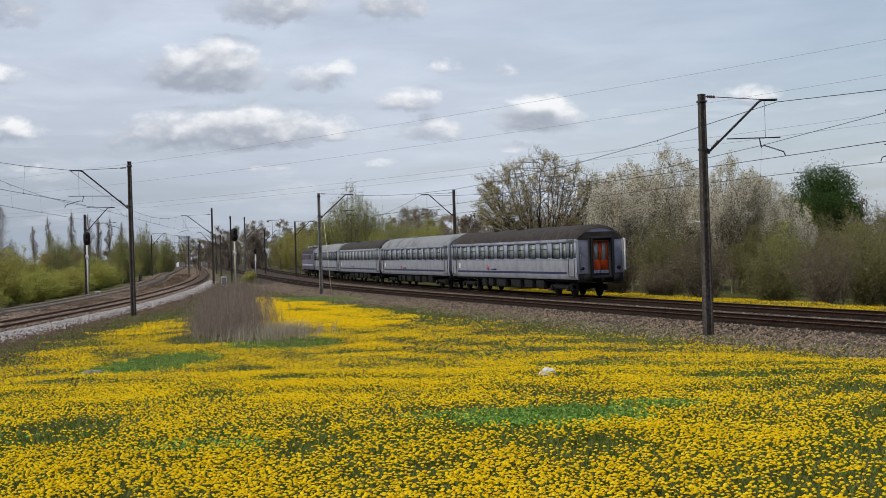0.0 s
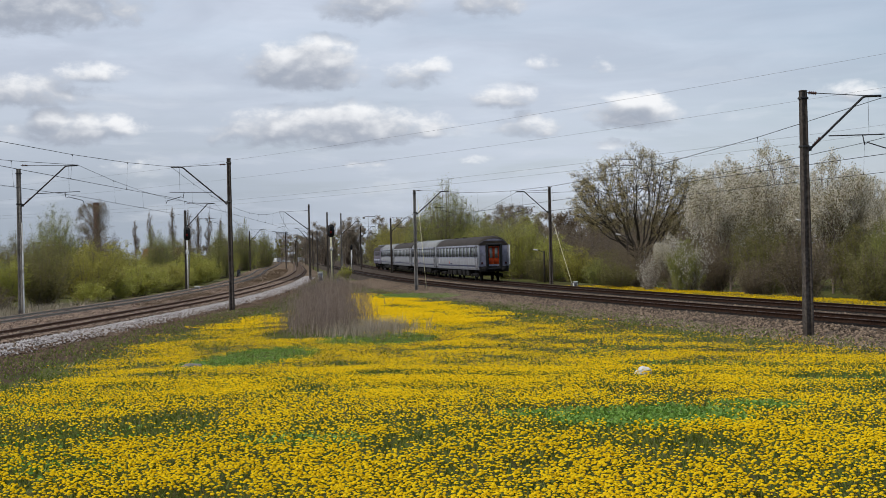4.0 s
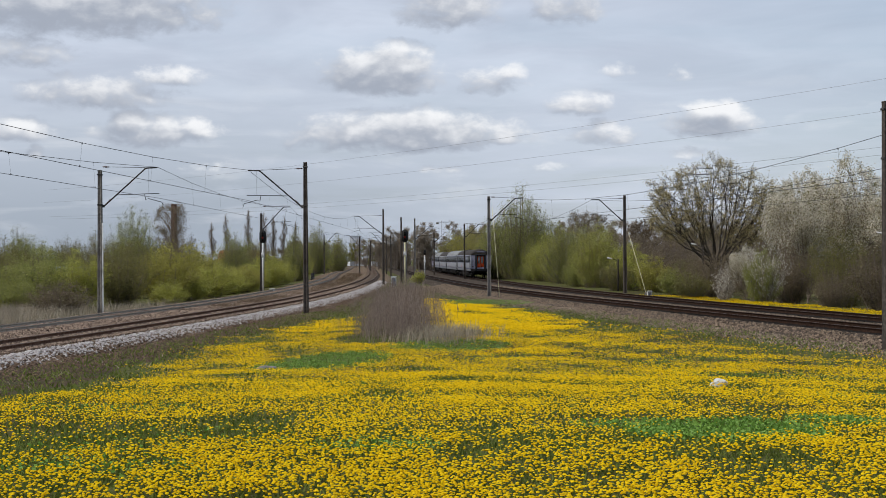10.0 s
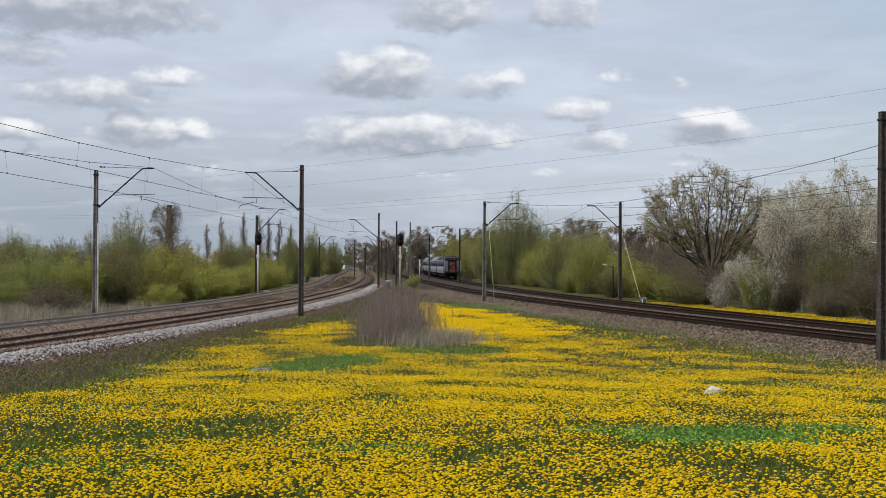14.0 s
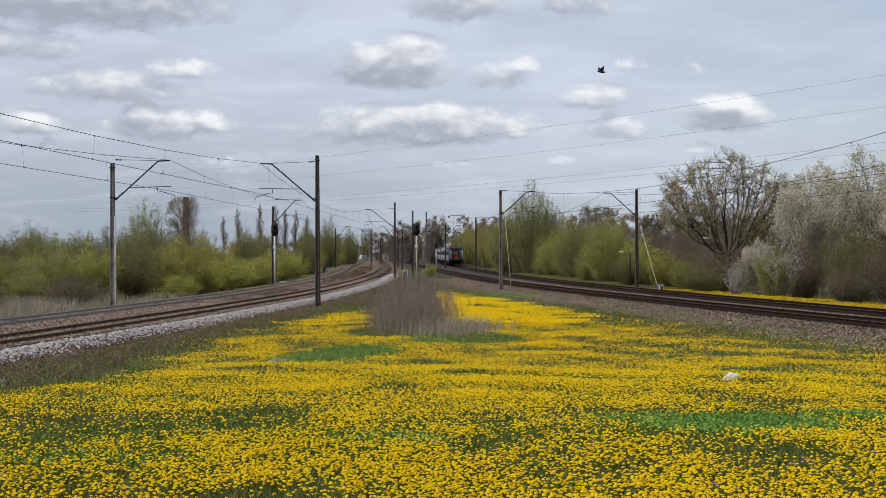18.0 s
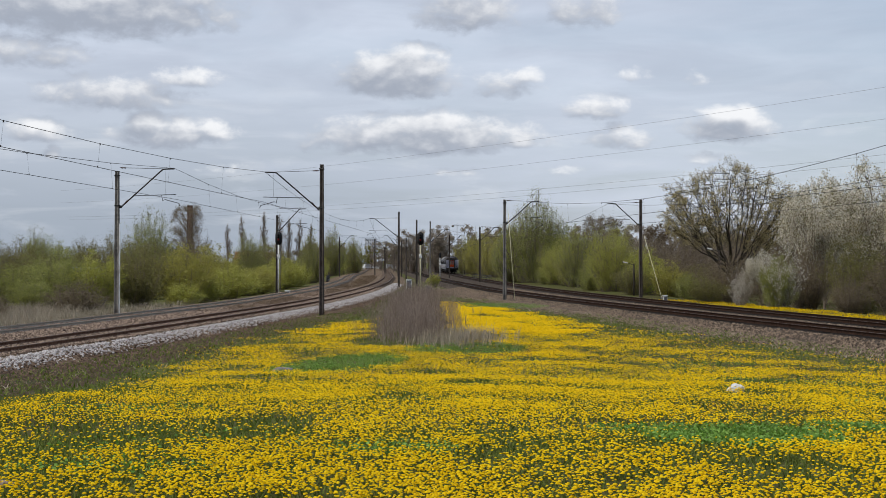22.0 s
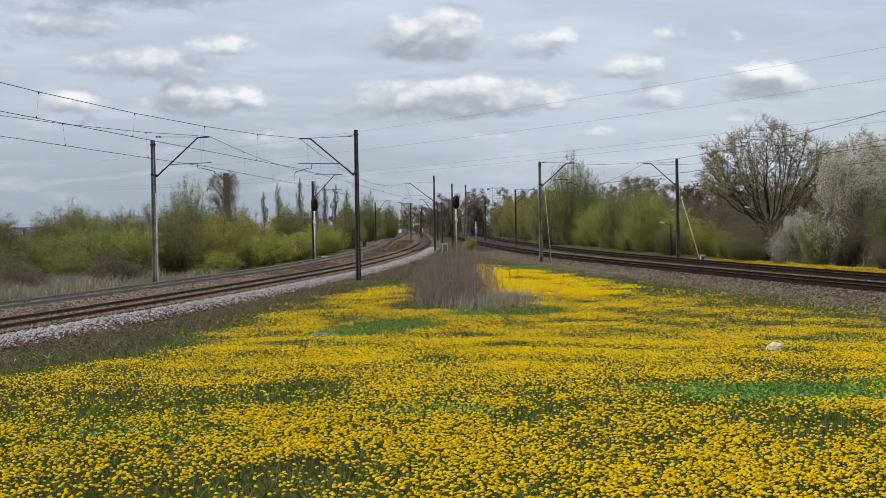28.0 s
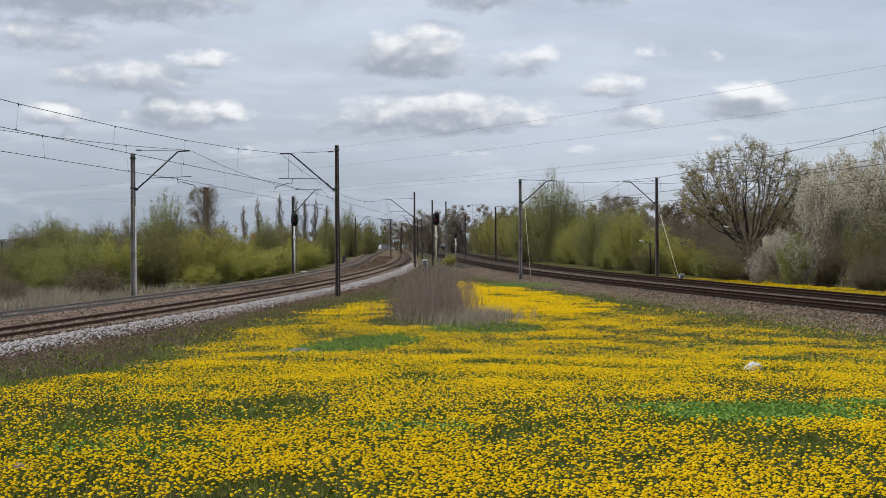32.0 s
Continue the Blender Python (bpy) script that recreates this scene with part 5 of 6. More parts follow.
for row in (
    # beyond the outer right track
    ("olive", 15.0, 90.8, 4.6, 5.2), ("brown", 16.9, 86.4, 3.9, 5.4), ("olive", 19.0, 75.7, 3.1, 4.6), ("brown", 20.0, 69.2, 3.2, 4.4), ("olive", 23.0, 70.4, 3.9, 5.2),
    ("olive", 30.4, 100.5, 5.1, 8.0), ("olive", 36.3, 109.1, 5.6, 7.5), ("yellow", 27.4, 104.5, 6.5, 5.2), ("olive", 21.8, 92.5, 4.4, 5.0), ("green", 9.9, 90.0, 3.4, 2.9), ("brown", 2.0, 142.0, 5.8, 9.0), ("brown", 14.0, 150.0, 6.6, 11.0), ("brown", 5.0, 133.0, 3.6, 7.0), ("brown", -2.5, 165.0, 6.4, 8.0), ("brown", 9.0, 158.0, 6.6, 11.0),
    ("white", 7.7, 92.7, 2.5, 2.0), ("white", 10.2, 90.0, 3.9, 3.4), ("brown", 12.5, 95.5, 4.0, 5.0), ("olive", 26.0, 84.0, 4.2, 6.0), ("brown", 31.0, 88.0, 5.0, 6.0), ("olive", 24.6, 76.0, 3.6, 5.0), ("brown", 27.0, 66.0, 3.6, 5.0), ("green", 22.6, 88.0, 4.4, 4.0),
    ("brown", 5.6, 149.9, 5.9, 11.0), ("brown", 11.0, 139.7, 5.2, 9.0), ("brown", 9.6, 126.0, 3.2, 8.0), ("yellow", 3.8, 121.0, 3.0, 4.6), ("olive", 6.5, 118.0, 2.6, 4.5), ("olive", 15.5, 118.0, 5.0, 7.0), ("olive", 21.0, 110.0, 6.0, 7.0), ("brown", 28.0, 118.0, 7.0, 8.0),
    ("green", 5.0, 109.6, 1.9, 3.4), ("olive", 6.0, 100.5, 1.8, 3.6), ("brown", 10.5, 99.0, 3.2, 4.6), ("brown", 13.6, 84.5, 1.9, 3.4), ("olive", 0.5, 122.0, 2.6, 4.0), ("brown", 8.0, 106.0, 3.4, 6.0),
    ("yellow", -13.3, 201.0, 8.2, 9.1), ("lime", -6.0, 160.8, 6.7, 7.7), ("lime", -1.6, 136.0, 6.9, 6.4), ("yellow", -20.9, 236.1, 8.8, 8.5), ("yellow", -29.5, 275.9, 9.8, 7.9), ("yellow", -32.9, 292.8, 9.3, 7.8), ("yellow", -40.3, 336.0, 9.8, 9.0),
    ("lime", 1.6, 130.0, 4.4, 5.0), ("green", -3.5, 141.4, 2.8, 4.8), ("lime", -8.8, 173.2, 5.5, 6.8), ("yellow", -25.1, 255.4, 8.0, 8.2), ("olive", -15.1, 205.4, 6.5, 7.0), ("yellow", -32.9, 294.0, 8.4, 8.4), ("olive", -38.4, 324.9, 8.5, 8.7), ("olive", -26.6, 260.5, 6.1, 7.4), ("green", -10.5, 177.9, 2.3, 4.6),
    # wedge between the lines
    ("lime", -24.6, 168.0, 1.3, 2.2),
    # beyond the outer left track
    ("green", -52.3, 140.6, 8.3, 6.8), ("green", -42.7, 94.8, 3.2, 5.6), ("lime", -40.9, 97.8, 3.5, 5.4), ("olive", -38.4, 100.9, 4.3, 6.0), ("yellow", -36.6, 105.9, 4.8, 6.8), ("lime", -36.0, 116.7, 2.6, 6.0), ("lime", -41.7, 157.8, 3.5, 6.7), ("yellow", -52.8, 217.2, 4.1, 7.9),
    ("olive", -46.3, 88.9, 2.5, 5.0), ("green", -47.1, 97.2, 2.9, 6.4), ("lime", -71.4, 316.4, 4.1, 8.4), ("brown", -36.6, 84.5, 1.5, 5.6), ("brown", -38.6, 74.9, 1.0, 5.0), ("brown", -48.0, 142.1, 6.1, 5.2), ("olive", -98.0, 230.0, 7.1, 8.0),
    ("olive", -55.0, 118.0, 4.4, 7.0), ("green", -50.0, 112.0, 4.2, 7.0), ("olive", -45.0, 120.0, 4.6, 7.0), ("yellow", -42.0, 132.0, 4.6, 7.0), ("olive", -60.0, 150.0, 6.0, 9.0), ("olive", -56.0, 165.0, 5.8, 9.0), ("lime", -39.6, 141.0, 2.4, 5.6), ("lime", -37.6, 128.0, 2.0, 5.0), ("yellow", -38.0, 134.5, 2.6, 5.0),
    ("green", -40.5, 86.0, 1.6, 4.0), ("olive", -42.0, 80.0, 1.5, 4.6), ("lime", -33.6, 98.0, 1.3, 3.4), ("lime", -35.2, 108.0, 1.8, 4.0), ("olive", -65.0, 120.0, 5.0, 9.0), ("olive", -47.0, 172.0, 5.0, 8.0), ("olive", -70.0, 190.0, 6.0, 10.0), ("lime", -43.9, 171.4, 2.8, 6.1), ("lime", -51.0, 210.6, 3.5, 6.5),
    ("olive", -74.5, 331.2, 5.9, 9.7), ("green", -58.0, 104.0, 3.4, 7.0), ("olive", -72.0, 150.0, 5.6, 10.0), ("green", -80.0, 175.0, 6.0, 10.0),
):
    shrub(*row)


def far_wood(name, x0, y0, x1, y1, deep, top, n, leaf, twig, seed, label, size=0.32):
    """A belt of far trees: clumped crowns and bare stems with an uneven outline."""
    rng = np.random.default_rng(seed)
    ob = thing(name, label, "woodland", kind="stuff")
    ax, bx = np.array([x0, y0]), np.array([x1, y1])
    L = np.linalg.norm(bx - ax)
    nrm = np.array([-(bx - ax)[1], (bx - ax)[0]]) / L
    k = max(int(L / 3.2), 6)
    leaves, wood = [], Soup()
    for i in range(k * 2):
        c = ax + (bx - ax) * rng.uniform() + nrm * rng.uniform(-deep, deep)
        h = top * rng.uniform(0.76, 1.05)
        z0 = float(land(*c))
        w = rng.uniform(1.6, 3.4)
        m = int(n / (k * 2))
        g = rng.uniform(-1, 1, size=(16, 3)) * np.array([w * 0.7, w * 0.7, 0.5]) + np.array([*c, z0])
        g[:, 2] += h * rng.uniform(0.08, 0.93, 16)
        p = g[rng.integers(0, 16, m)] + rng.uniform(-1, 1, size=(m, 3)) * rng.uniform(0.2, 1.0, (m, 1)) * 0.95
        p[:, 2] = np.clip(p[:, 2], z0 + 0.2, z0 + h)
        leaves.append(p)
        for j in range(7):
            q = np.array([*(c + rng.normal(scale=w * 0.5, size=2)), z0])
            wood.tube([q, q + np.array([rng.normal() * 0.5, rng.normal() * 0.5, h * rng.uniform(0.5, 0.92)])], [0.08, 0.02], 3, False)
    part("wood", wood, twig, ob)
    part("crown", Soup().add(*cards(np.concatenate(leaves), size, rng, corners=3)), leaf, ob)


# the two brown belts with M_LEAF_HAZE carry distance haze in their leaf colour
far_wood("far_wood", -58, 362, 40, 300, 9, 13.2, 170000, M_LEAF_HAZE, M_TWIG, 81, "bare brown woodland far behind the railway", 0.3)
far_wood("far_wood", -4, 176, 75, 150, 7, 9.4, 120000, M_LEAF_WOOD, M_TWIG_PURPLE, 82, "reddish brown woodland behind the shrubs", 0.2)
far_wood("far_wood", 30, 138, 70, 112, 5, 5.8, 60000, M_LEAF_WOOD, M_TWIG_PURPLE, 83, "brown woodland behind the shrubs", 0.12)
far_wood("far_wood", -190, 330, -66, 345, 10, 7.0, 40000, M_LEAF_OLIVE, M_TWIG, 84, "hazy olive tree belt in the distance", 0.26)
far_wood("far_wood", -120, 170, -62, 210, 8, 6.0, 30000, M_LEAF_OLIVE, M_TWIG, 85, "olive tree belt beyond the shrubs", 0.18)
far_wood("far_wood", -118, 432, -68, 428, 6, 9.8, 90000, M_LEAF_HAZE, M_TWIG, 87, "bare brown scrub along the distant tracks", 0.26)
far_wood("far_wood", -150, 640, 60, 620, 12, 13.0, 30000, M_LEAF_OLIVE, M_TWIG_PURPLE, 86, "distant tree line on the horizon", 0.9)


# ---- bare thicket in the wedge ----
M_DEAD = mat("grey_dead_stem", (0.15, 0.112, 0.092), (0.40, 0.32, 0.265), 5, 0.95, island=True, bump=0, spec=0.05)


def thicket():
    rng = np.random.default_rng(91)
    s = Soup()
    for i in range(2500):
        u = rng.uniform() ** 1.5
        cx, cy = -8.15 - 10.5 * u, 50.5 + 68 * u
        wide = 1.5 + 1.2 * u
        x, y = cx + rng.normal() * wide * 0.56, cy + rng.normal() * 1.6
        z = float(land(x, y))
        h = (0.5 + 1.25 * rng.uniform() ** 1.7) * np.clip(1.15 - 0.4 * abs(x - cx) / wide, 0.4, 1.1)
        tip = np.array([x + rng.normal() * 0.16, y + rng.normal() * 0.16, z + h])
        foot = np.array([x, y, z - 0.03])
        s.tube([foot, (foot + tip) / 2 + rng.normal(scale=0.05, size=3), tip], [0.007, 0.005, 0.002], 3, False)
        for j in range(6):
            q = foot + (tip - foot) * rng.uniform(0.3, 0.9)
            s.tube([q, q + np.array([*(rng.normal(scale=0.14, size=2)), rng.uniform(0.12, 0.34)])], [0.004, 0.002], 3, False)
    return solid("thicket", s, M_DEAD, "bare brown thicket of thin dead stems between the lines", "thicket", kind="stuff")


thicket()


def blades(name, pts, h, w, material, label, rng, lean=0.35):
    n = len(pts)
    a = rng.uniform(0, 2 * np.pi, n)
    side = np.stack([np.cos(a), np.sin(a), np.zeros(n)], 1) * (w * rng.uniform(0.6, 1.3, n))[:, None]
    hh = h * rng.uniform(0.5, 1.3, n)
    bend = np.stack([rng.normal(size=n) * lean, rng.normal(size=n) * lean, np.ones(n)], 1) * hh[:, None]
    mid = pts + bend * 0.55
    tip = pts + bend * np.array([1.5, 1.5, 1.0])
    v = np.stack([pts - side, pts + side, mid + side * 0.7, mid - side * 0.7, tip], 1).reshape(-1, 3)
    i = np.arange(n)[:, None] * 5
    s = Soup().add(v, i + np.array([[0, 1, 2, 3]]))
    s.f.append(i + np.array([[3, 2, 4]]))
    return solid(name, s, material, label, "grass", kind="stuff")


def scatter(rng, n, r0, r1, a0=-21.0, a1=31.0):
    a = np.radians(rng.uniform(a0, a1, n))
    r = np.sqrt(rng.uniform(r0 ** 2, r1 ** 2, n))
    return -np.sin(a) * r, np.cos(a) * r


# greener patches of the meadow: x, y, half sizes, strength
GREEN = [(-8.2, 37.6, 1.5, 5.0, 1.0), (1.2, 14.1, 0.95, 1.0, 0.95), (0.1, 14.9, 0.5, 0.3, 0.8), (2.5, 15.4, 0.5, 0.4, 0.9), (-7.0, 18.0, 1.2, 0.4, 0.5), (-2.2, 12.2, 0.6, 0.4, 0.7), (-5.0, 26.0, 1.8, 0.8, 0.5), (-4.2, 10.4, 0.8, 0.6, 0.45), (-4.4, 12.6, 1.2, 0.9, 0.28), (-7.6, 22.0, 1.3, 1.8, 0.4), (4.8, 22.0, 1.4, 0.8, 0.6), (-3.0, 20.5, 1.4, 0.5, 0.5), (3.6, 30.0, 1.6, 1.4, 0.5), (-5.6, 46.0, 1.9, 3.0, 0.9), (-8.8, 93.0, 3.0, 5.0, 0.75), (-3.2, 40.0, 0.9, 1.4, 0.5), (2.4, 38.0, 1.6, 2.0, 0.45)]


def flower_odds(x, y):
    """How thick the dandelions stand, 0 to 1."""
    k = 0.60 + 0.34 * np.sin(0.8 * x + 0.35 * y + 1.0 + np.sin(0.31 * y)) * np.sin(0.62 * y - 0.4 * x + np.sin(0.9 * x)) + 0.26 * np.sin(1.9 * x - 0.7 * y + 2 * np.sin(0.23 * x)) * np.sin(1.5 * y + 0.6 * x) + 0.18 * np.sin(4.3 * x + 1.1 * y) * np.sin(3.9 * y - 2.2 * x)
    k = 0.15 + 0.85 * smooth(0.1, 0.75, k)
    k = k * (1 - 0.45 * smooth(-2.0, -6.5, x) * smooth(24, 12, y)) * (1 - 0.35 * smooth(-4.5, 0.5, x - at(X_RN, y) + 9) * smooth(24, 40, y))
    k = k * (1 - 0.25 * smooth(1.5, 5.0, x) * smooth(36, 22, y))
    for gx, gy, sx, sy, st in GREEN:
        q = ((x - gx) / sx) ** 2 + ((y - gy) / sy) ** 2 + 0.25 * np.sin(7 * x + 3 * y)
        k = k * (1 - st * np.clip(1.5 - q, 0, 1))
    left, right = x - at(X_LN, y), at(X_RN, y) - x
    wave = 0.5 * np.sin(y * 0.9) + 0.4 * np.sin(y * 2.3 + x)
    k = k * smooth(-0.6, 2.2, left + wave - np.interp(y, [8, 24, 45, 70, 130], [11.5, 9.8, 5.4, 6.0, 6.0])) * smooth(-0.3, 1.6, right + wave - np.interp(y, [30, 44, 65, 130], [3.8, 4.3, 7.4, 6.6])) * (0.35 + 0.65 * smooth(0.5, 6.5, right + 2.2 * np.sin(0.5 * x + 0.3 * y) - 4.5))
    # none inside the bare thicket
    u = np.clip((y - 49.5) / 68, 0, 1)
    core = np.abs(x - (-8.15 - 10.5 * u)) / (1.6 + 0.4 * np.sin(y * 0.9))
    k = k * np.where(y > 46.5, smooth(0.8, 1.25, core), 1.0)
    k = np.where((y > 52) & (x < -8.0 - 10.5 * u), k * 0.55 * smooth(74, 60, y), k)
    return np.clip(k, 0, 1) ** 1.25


def dandelions():
    """Heads grow a little coarser with distance."""
    rng = np.random.default_rng(101)
    for name, r0, r1, d, sides, domed, cover, label in (("dandelions_near", 7.0, 13.0, 0.0262, 6, True, 0.36, "thousands of open yellow dandelions in the meadow grass"), ("dandelions_mid", 13.0, 24.0, 0.0285, 5, False, 0.26, "yellow dandelion carpet covering the middle of the meadow"), ("dandelions_behind", 24.0, 37.0, 0.034, 4, False, 0.175, "yellow dandelion carpet beyond the middle of the meadow"), ("dandelions_far", 37.0, 56.0, 0.042, 4, False, 0.135, "yellow dandelion carpet reaching down to the tracks"), ("dandelions_beyond", 56.0, 100.0, 0.07, 4, False, 0.16, "yellow dandelion carpet between the diverging lines")):
        area = math.radians(52) / 2 * (r1 ** 2 - r0 ** 2)
        dens = cover / d ** 2
        x, y = scatter(rng, int(area * dens), r0, r1)
        # many of them stand in tufts
        clump = 0.06 + 0.006 * r0
        px, py = scatter(rng, int(area * dens / 14), r0, r1)
        near = rng.uniform(size=len(px)) < flower_odds(px, py) ** 0.5
        px, py = px[near], py[near]
        pick = rng.integers(0, len(px), len(x))
        tuft = rng.uniform(size=len(x)) < 0.66
        x = np.where(tuft, px[pick] + rng.normal(scale=clump, size=len(x)), x)
        y = np.where(tuft, py[pick] + rng.normal(scale=clump, size=len(x)), y)
        odds = flower_odds(x, y) ** (0.7 if domed else 1.0)
        ok = rng.uniform(size=len(x)) < odds
        ok &= (x < at(X_RN, y) - 2.6) & (x > at(X_LN, y) + 4)
        x, y = x[ok], y[ok]
        n = len(x)
        z = land(x, y) + rng.uniform(0.05, 0.14, n)
        c = np.stack([x, y, z], 1)
        th = np.arange(sides) * 2 * np.pi / sides
        ring = np.stack([np.cos(th), np.sin(th), np.zeros(sides)], 1)
        s = d / 2 * rng.uniform(0.65, 1.3, n)[:, None, None]
        tilt = rng.normal(scale=0.2, size=(n, 1, 2))

        def at_height(k, h):
            """A ring k as wide as the head, h head radii above its rim, tilted with it."""
            v = ring[None] * s * k
            low = v[:, :, :1] * tilt[:, :, :1] + v[:, :, 1:2] * tilt[:, :, 1:] + h * s
            return c[:, None] + np.concatenate([v[:, :, :2] - tilt * s * h, low], 2)

        apex = c[:, None] + np.concatenate([-tilt * s, np.ones((n, 1, 1)) * s], 2) * (0.62 if domed else 0.68)
        j = np.arange(sides)
        if domed:
            v = np.concatenate([at_height(1.0, 0.0), at_height(0.7, 0.42), apex], 1)
            rings = [np.stack([k * sides + j, k * sides + (j + 1) % sides, (k + 1) * sides + (j + 1) % sides, (k + 1) * sides + j], 1) for k in (0,)]
            cap = np.stack([sides + j, sides + (j + 1) % sides, np.full(sides, 2 * sides)], 1)
        else:
            v = np.concatenate([at_height(1.0, 0.0), apex], 1)
            rings, cap = [], np.stack([j, (j + 1) % sides, np.full(sides, sides)], 1)
        i = np.arange(n)[:, None, None] * v.shape[1]
        soup = Soup().add(v.reshape(-1, 3), (cap[None] + i).reshape(-1, 3))
        for f in rings:
            soup.f.append((f[None] + i).reshape(-1, 4))
        solid(name, soup, M_YELLOW, label, "dandelions", kind="stuff")


dandelions()


M_SCRUB = mat("brown_dead_weed", (0.08, 0.055, 0.035), (0.22, 0.16, 0.105), 3.0, 0.95, island=True, leafy=0.15, bump=0, spec=0.05)


def turf():
    rng = np.random.default_rng(111)
    for name, r0, r1, dens, h, w in (("grass_near", 7.0, 15.0, 620, 0.075, 0.007), ("grass_mid", 15.0, 30.0, 150, 0.085, 0.012), ("grass_far", 30.0, 80.0, 18, 0.11, 0.022)):
        area = math.radians(52) / 2 * (r1 ** 2 - r0 ** 2)
        x, y = scatter(rng, int(area * dens), r0, r1)
        ok = (x < at(X_RN, y) - 3) & (x > at(X_LN, y) + 3.2)
        x, y = x[ok], y[ok]
        blades(name, np.stack([x, y, land(x, y) - 0.01], 1), h, w, M_GRASS, "short green spring grass between the flowers", rng)
    # lush patches without flowers
    px, py = [], []
    for gx, gy, sx, sy, st in GREEN:
        m = int(sx * sy * (5200 if gy < 20 else 900) * st ** 2.5)
        a, r = rng.uniform(0, 2 * np.pi, m), np.sqrt(rng.uniform(0, 1.3, m))
        px.append(gx + sx * r * np.cos(a)), py.append(gy + sy * r * np.sin(a))
    x, y = np.concatenate(px), np.concatenate(py)
    p = np.stack([x, y, land(x, y) + rng.uniform(0.02, 0.11, len(x))], 1)
    solid("clover_patches", Soup().add(*cards(p, 0.032, rng, 0.2, 1.2)), M_CLOVER, "lush bright green leafy patches in the meadow", "meadow plants", kind="stuff")
    # pale dead grass: in front of the thicket, below the left line, beyond the outer left track
    px, py = [], []
    for cx, cy, sx, sy, m in ((-6.3, 50, 1.4, 2.6, 1600), (-34.5, 70, 2.4, 6.0, 2600), (-32.6, 86, 1.6, 9.0, 1200)):
        px.append(cx + rng.normal(size=m) * sx * 0.6), py.append(cy + rng.normal(size=m) * sy * 0.6)
    x, y = np.concatenate(px), np.concatenate(py)
    h = np.where(x < -27, 0.75, 0.4)
    keep = (x < at(X_LF, y) - 2.9) | (x > at(X_LN, y) + 3.4)
    x, y = x[keep], y[keep]
    blades("dead_grass", np.stack([x, y, land(x, y) - 0.02], 1), 0.55, 0.011, M_DRY, "pale dead grass stalks beside the tracks", rng, 0.25)
    m = 5500
    x, y = -38.5 + rng.normal(size=m) * 2.6, 78 + rng.normal(size=m) * 6.0
    keep = x < at(X_LF, y) - 4.2
    x, y = x[keep], y[keep]
    blades("tall_dead_grass", np.stack([x, y, land(x, y) - 0.02], 1), 0.8, 0.013, M_DRY, "tall pale dead stalks in front of the shrubs", rng, 0.3)
    # brown scrub on the bed between the left tracks, far along
    m = 9000
    y = 74 + 190 * rng.uniform(size=m) ** 1.3
    f = rng.uniform(0.3, 0.72, m)
    x = at(X_LN, y) * (1 - f) + at(X_LF, y) * f
    keep = np.sin(0.5 * y + x) * np.sin(0.23 * y) + rng.normal(size=m) * 0.5 > -0.1
    x, y = x[keep], y[keep]
    blades("track_scrub", np.stack([x, y, np.full(len(x), -0.26)], 1), 0.34, 0.02, M_SCRUB, "brown dead weeds on the bed between the tracks", rng, 0.7)
    # low green and brown weeds on the gravel verges
    for xa, sg, lo, hi, m, mt, lb in ((X_RN, -1, 3.2, 6.6, 2600, M_DRY, "thin dry weeds on the gravel verge"), (X_LN, 1, 3.8, 9.5, 9000, M_GRASS, "low green weeds on the scrubby verge"), (X_LN, 1, 3.2, 9.0, 900, M_DRY, "dry weeds on the scrubby verge"), (X_RN, -1, 4.2, 6.8, 3500, M_GRASS, "low green weeds at the edge of the gravel")):
        y = rng.uniform(20 if sg > 0 else 36, 112, m)
        x = at(xa, y) + sg * rng.uniform(lo, hi, m)
        keep = np.sin(1.7 * x + 0.6 * y) * np.sin(0.9 * y - x) + rng.normal(size=m) * 0.4 > 0.05
        x, y = x[keep], y[keep]
        blades("verge_weeds", np.stack([x, y, land(x, y)], 1), 0.12, 0.018, mt, lb, rng, 0.9)
    # yellow verge beyond the outer right track
    n = 46000
    y = rng.uniform(42, 118, n)
    x = at(X_RF, y) + rng.uniform(2.7, 6.4, n) + 0.4 * np.sin(y)
    keep = rng.uniform(size=n) < 0.65 + 0.35 * np.sin(y * 0.7 + x) - smooth(92, 116, y)
    x, y = x[keep], y[keep]
    p = np.stack([x, y, land(x, y) + rng.uniform(0.02, 0.09, len(x))], 1)
    solid("dandelion_verge", Soup().add(*cards(p, 0.05, rng, 0.3, 1.0)), M_YELLOW, "yellow dandelion verge along the outer track", "dandelions", kind="stuff")


turf()


def stones(name, x, y, size, material, label, rng, dz=0.0):
    n = len(x)
    oct_v = np.array([(1, 0, 0), (0, 1, 0), (-1, 0, 0), (0, -1, 0), (0, 0, 0.8), (0, 0, -0.6)], float)
    f = np.array([(0, 1, 4), (1, 2, 4), (2, 3, 4), (3, 0, 4), (1, 0, 5), (2, 1, 5), (3, 2, 5), (0, 3, 5)])
    s = size * rng.uniform(0.6, 1.4, (n, 1, 1)) * rng.uniform(0.7, 1.3, (n, 6, 1))
    a = rng.uniform(0, 2 * np.pi, n)
    ca, sa = np.cos(a), np.sin(a)
    R = np.stack([np.stack([ca, -sa, np.zeros(n)], 1), np.stack([sa, ca, np.zeros(n)], 1), np.tile([0, 0, 1.0], (n, 1))], 1)
    v = np.einsum("nij,nkj->nki", R, oct_v[None] * s) + np.stack([x, y, dz], 1)[:, None]
    i = np.arange(n)[:, None, None] * 6
    return solid(name, Soup().add(v.reshape(-1, 3), (f[None] + i).reshape(-1, 3)), material, label, "ballast stones", kind="stuff")


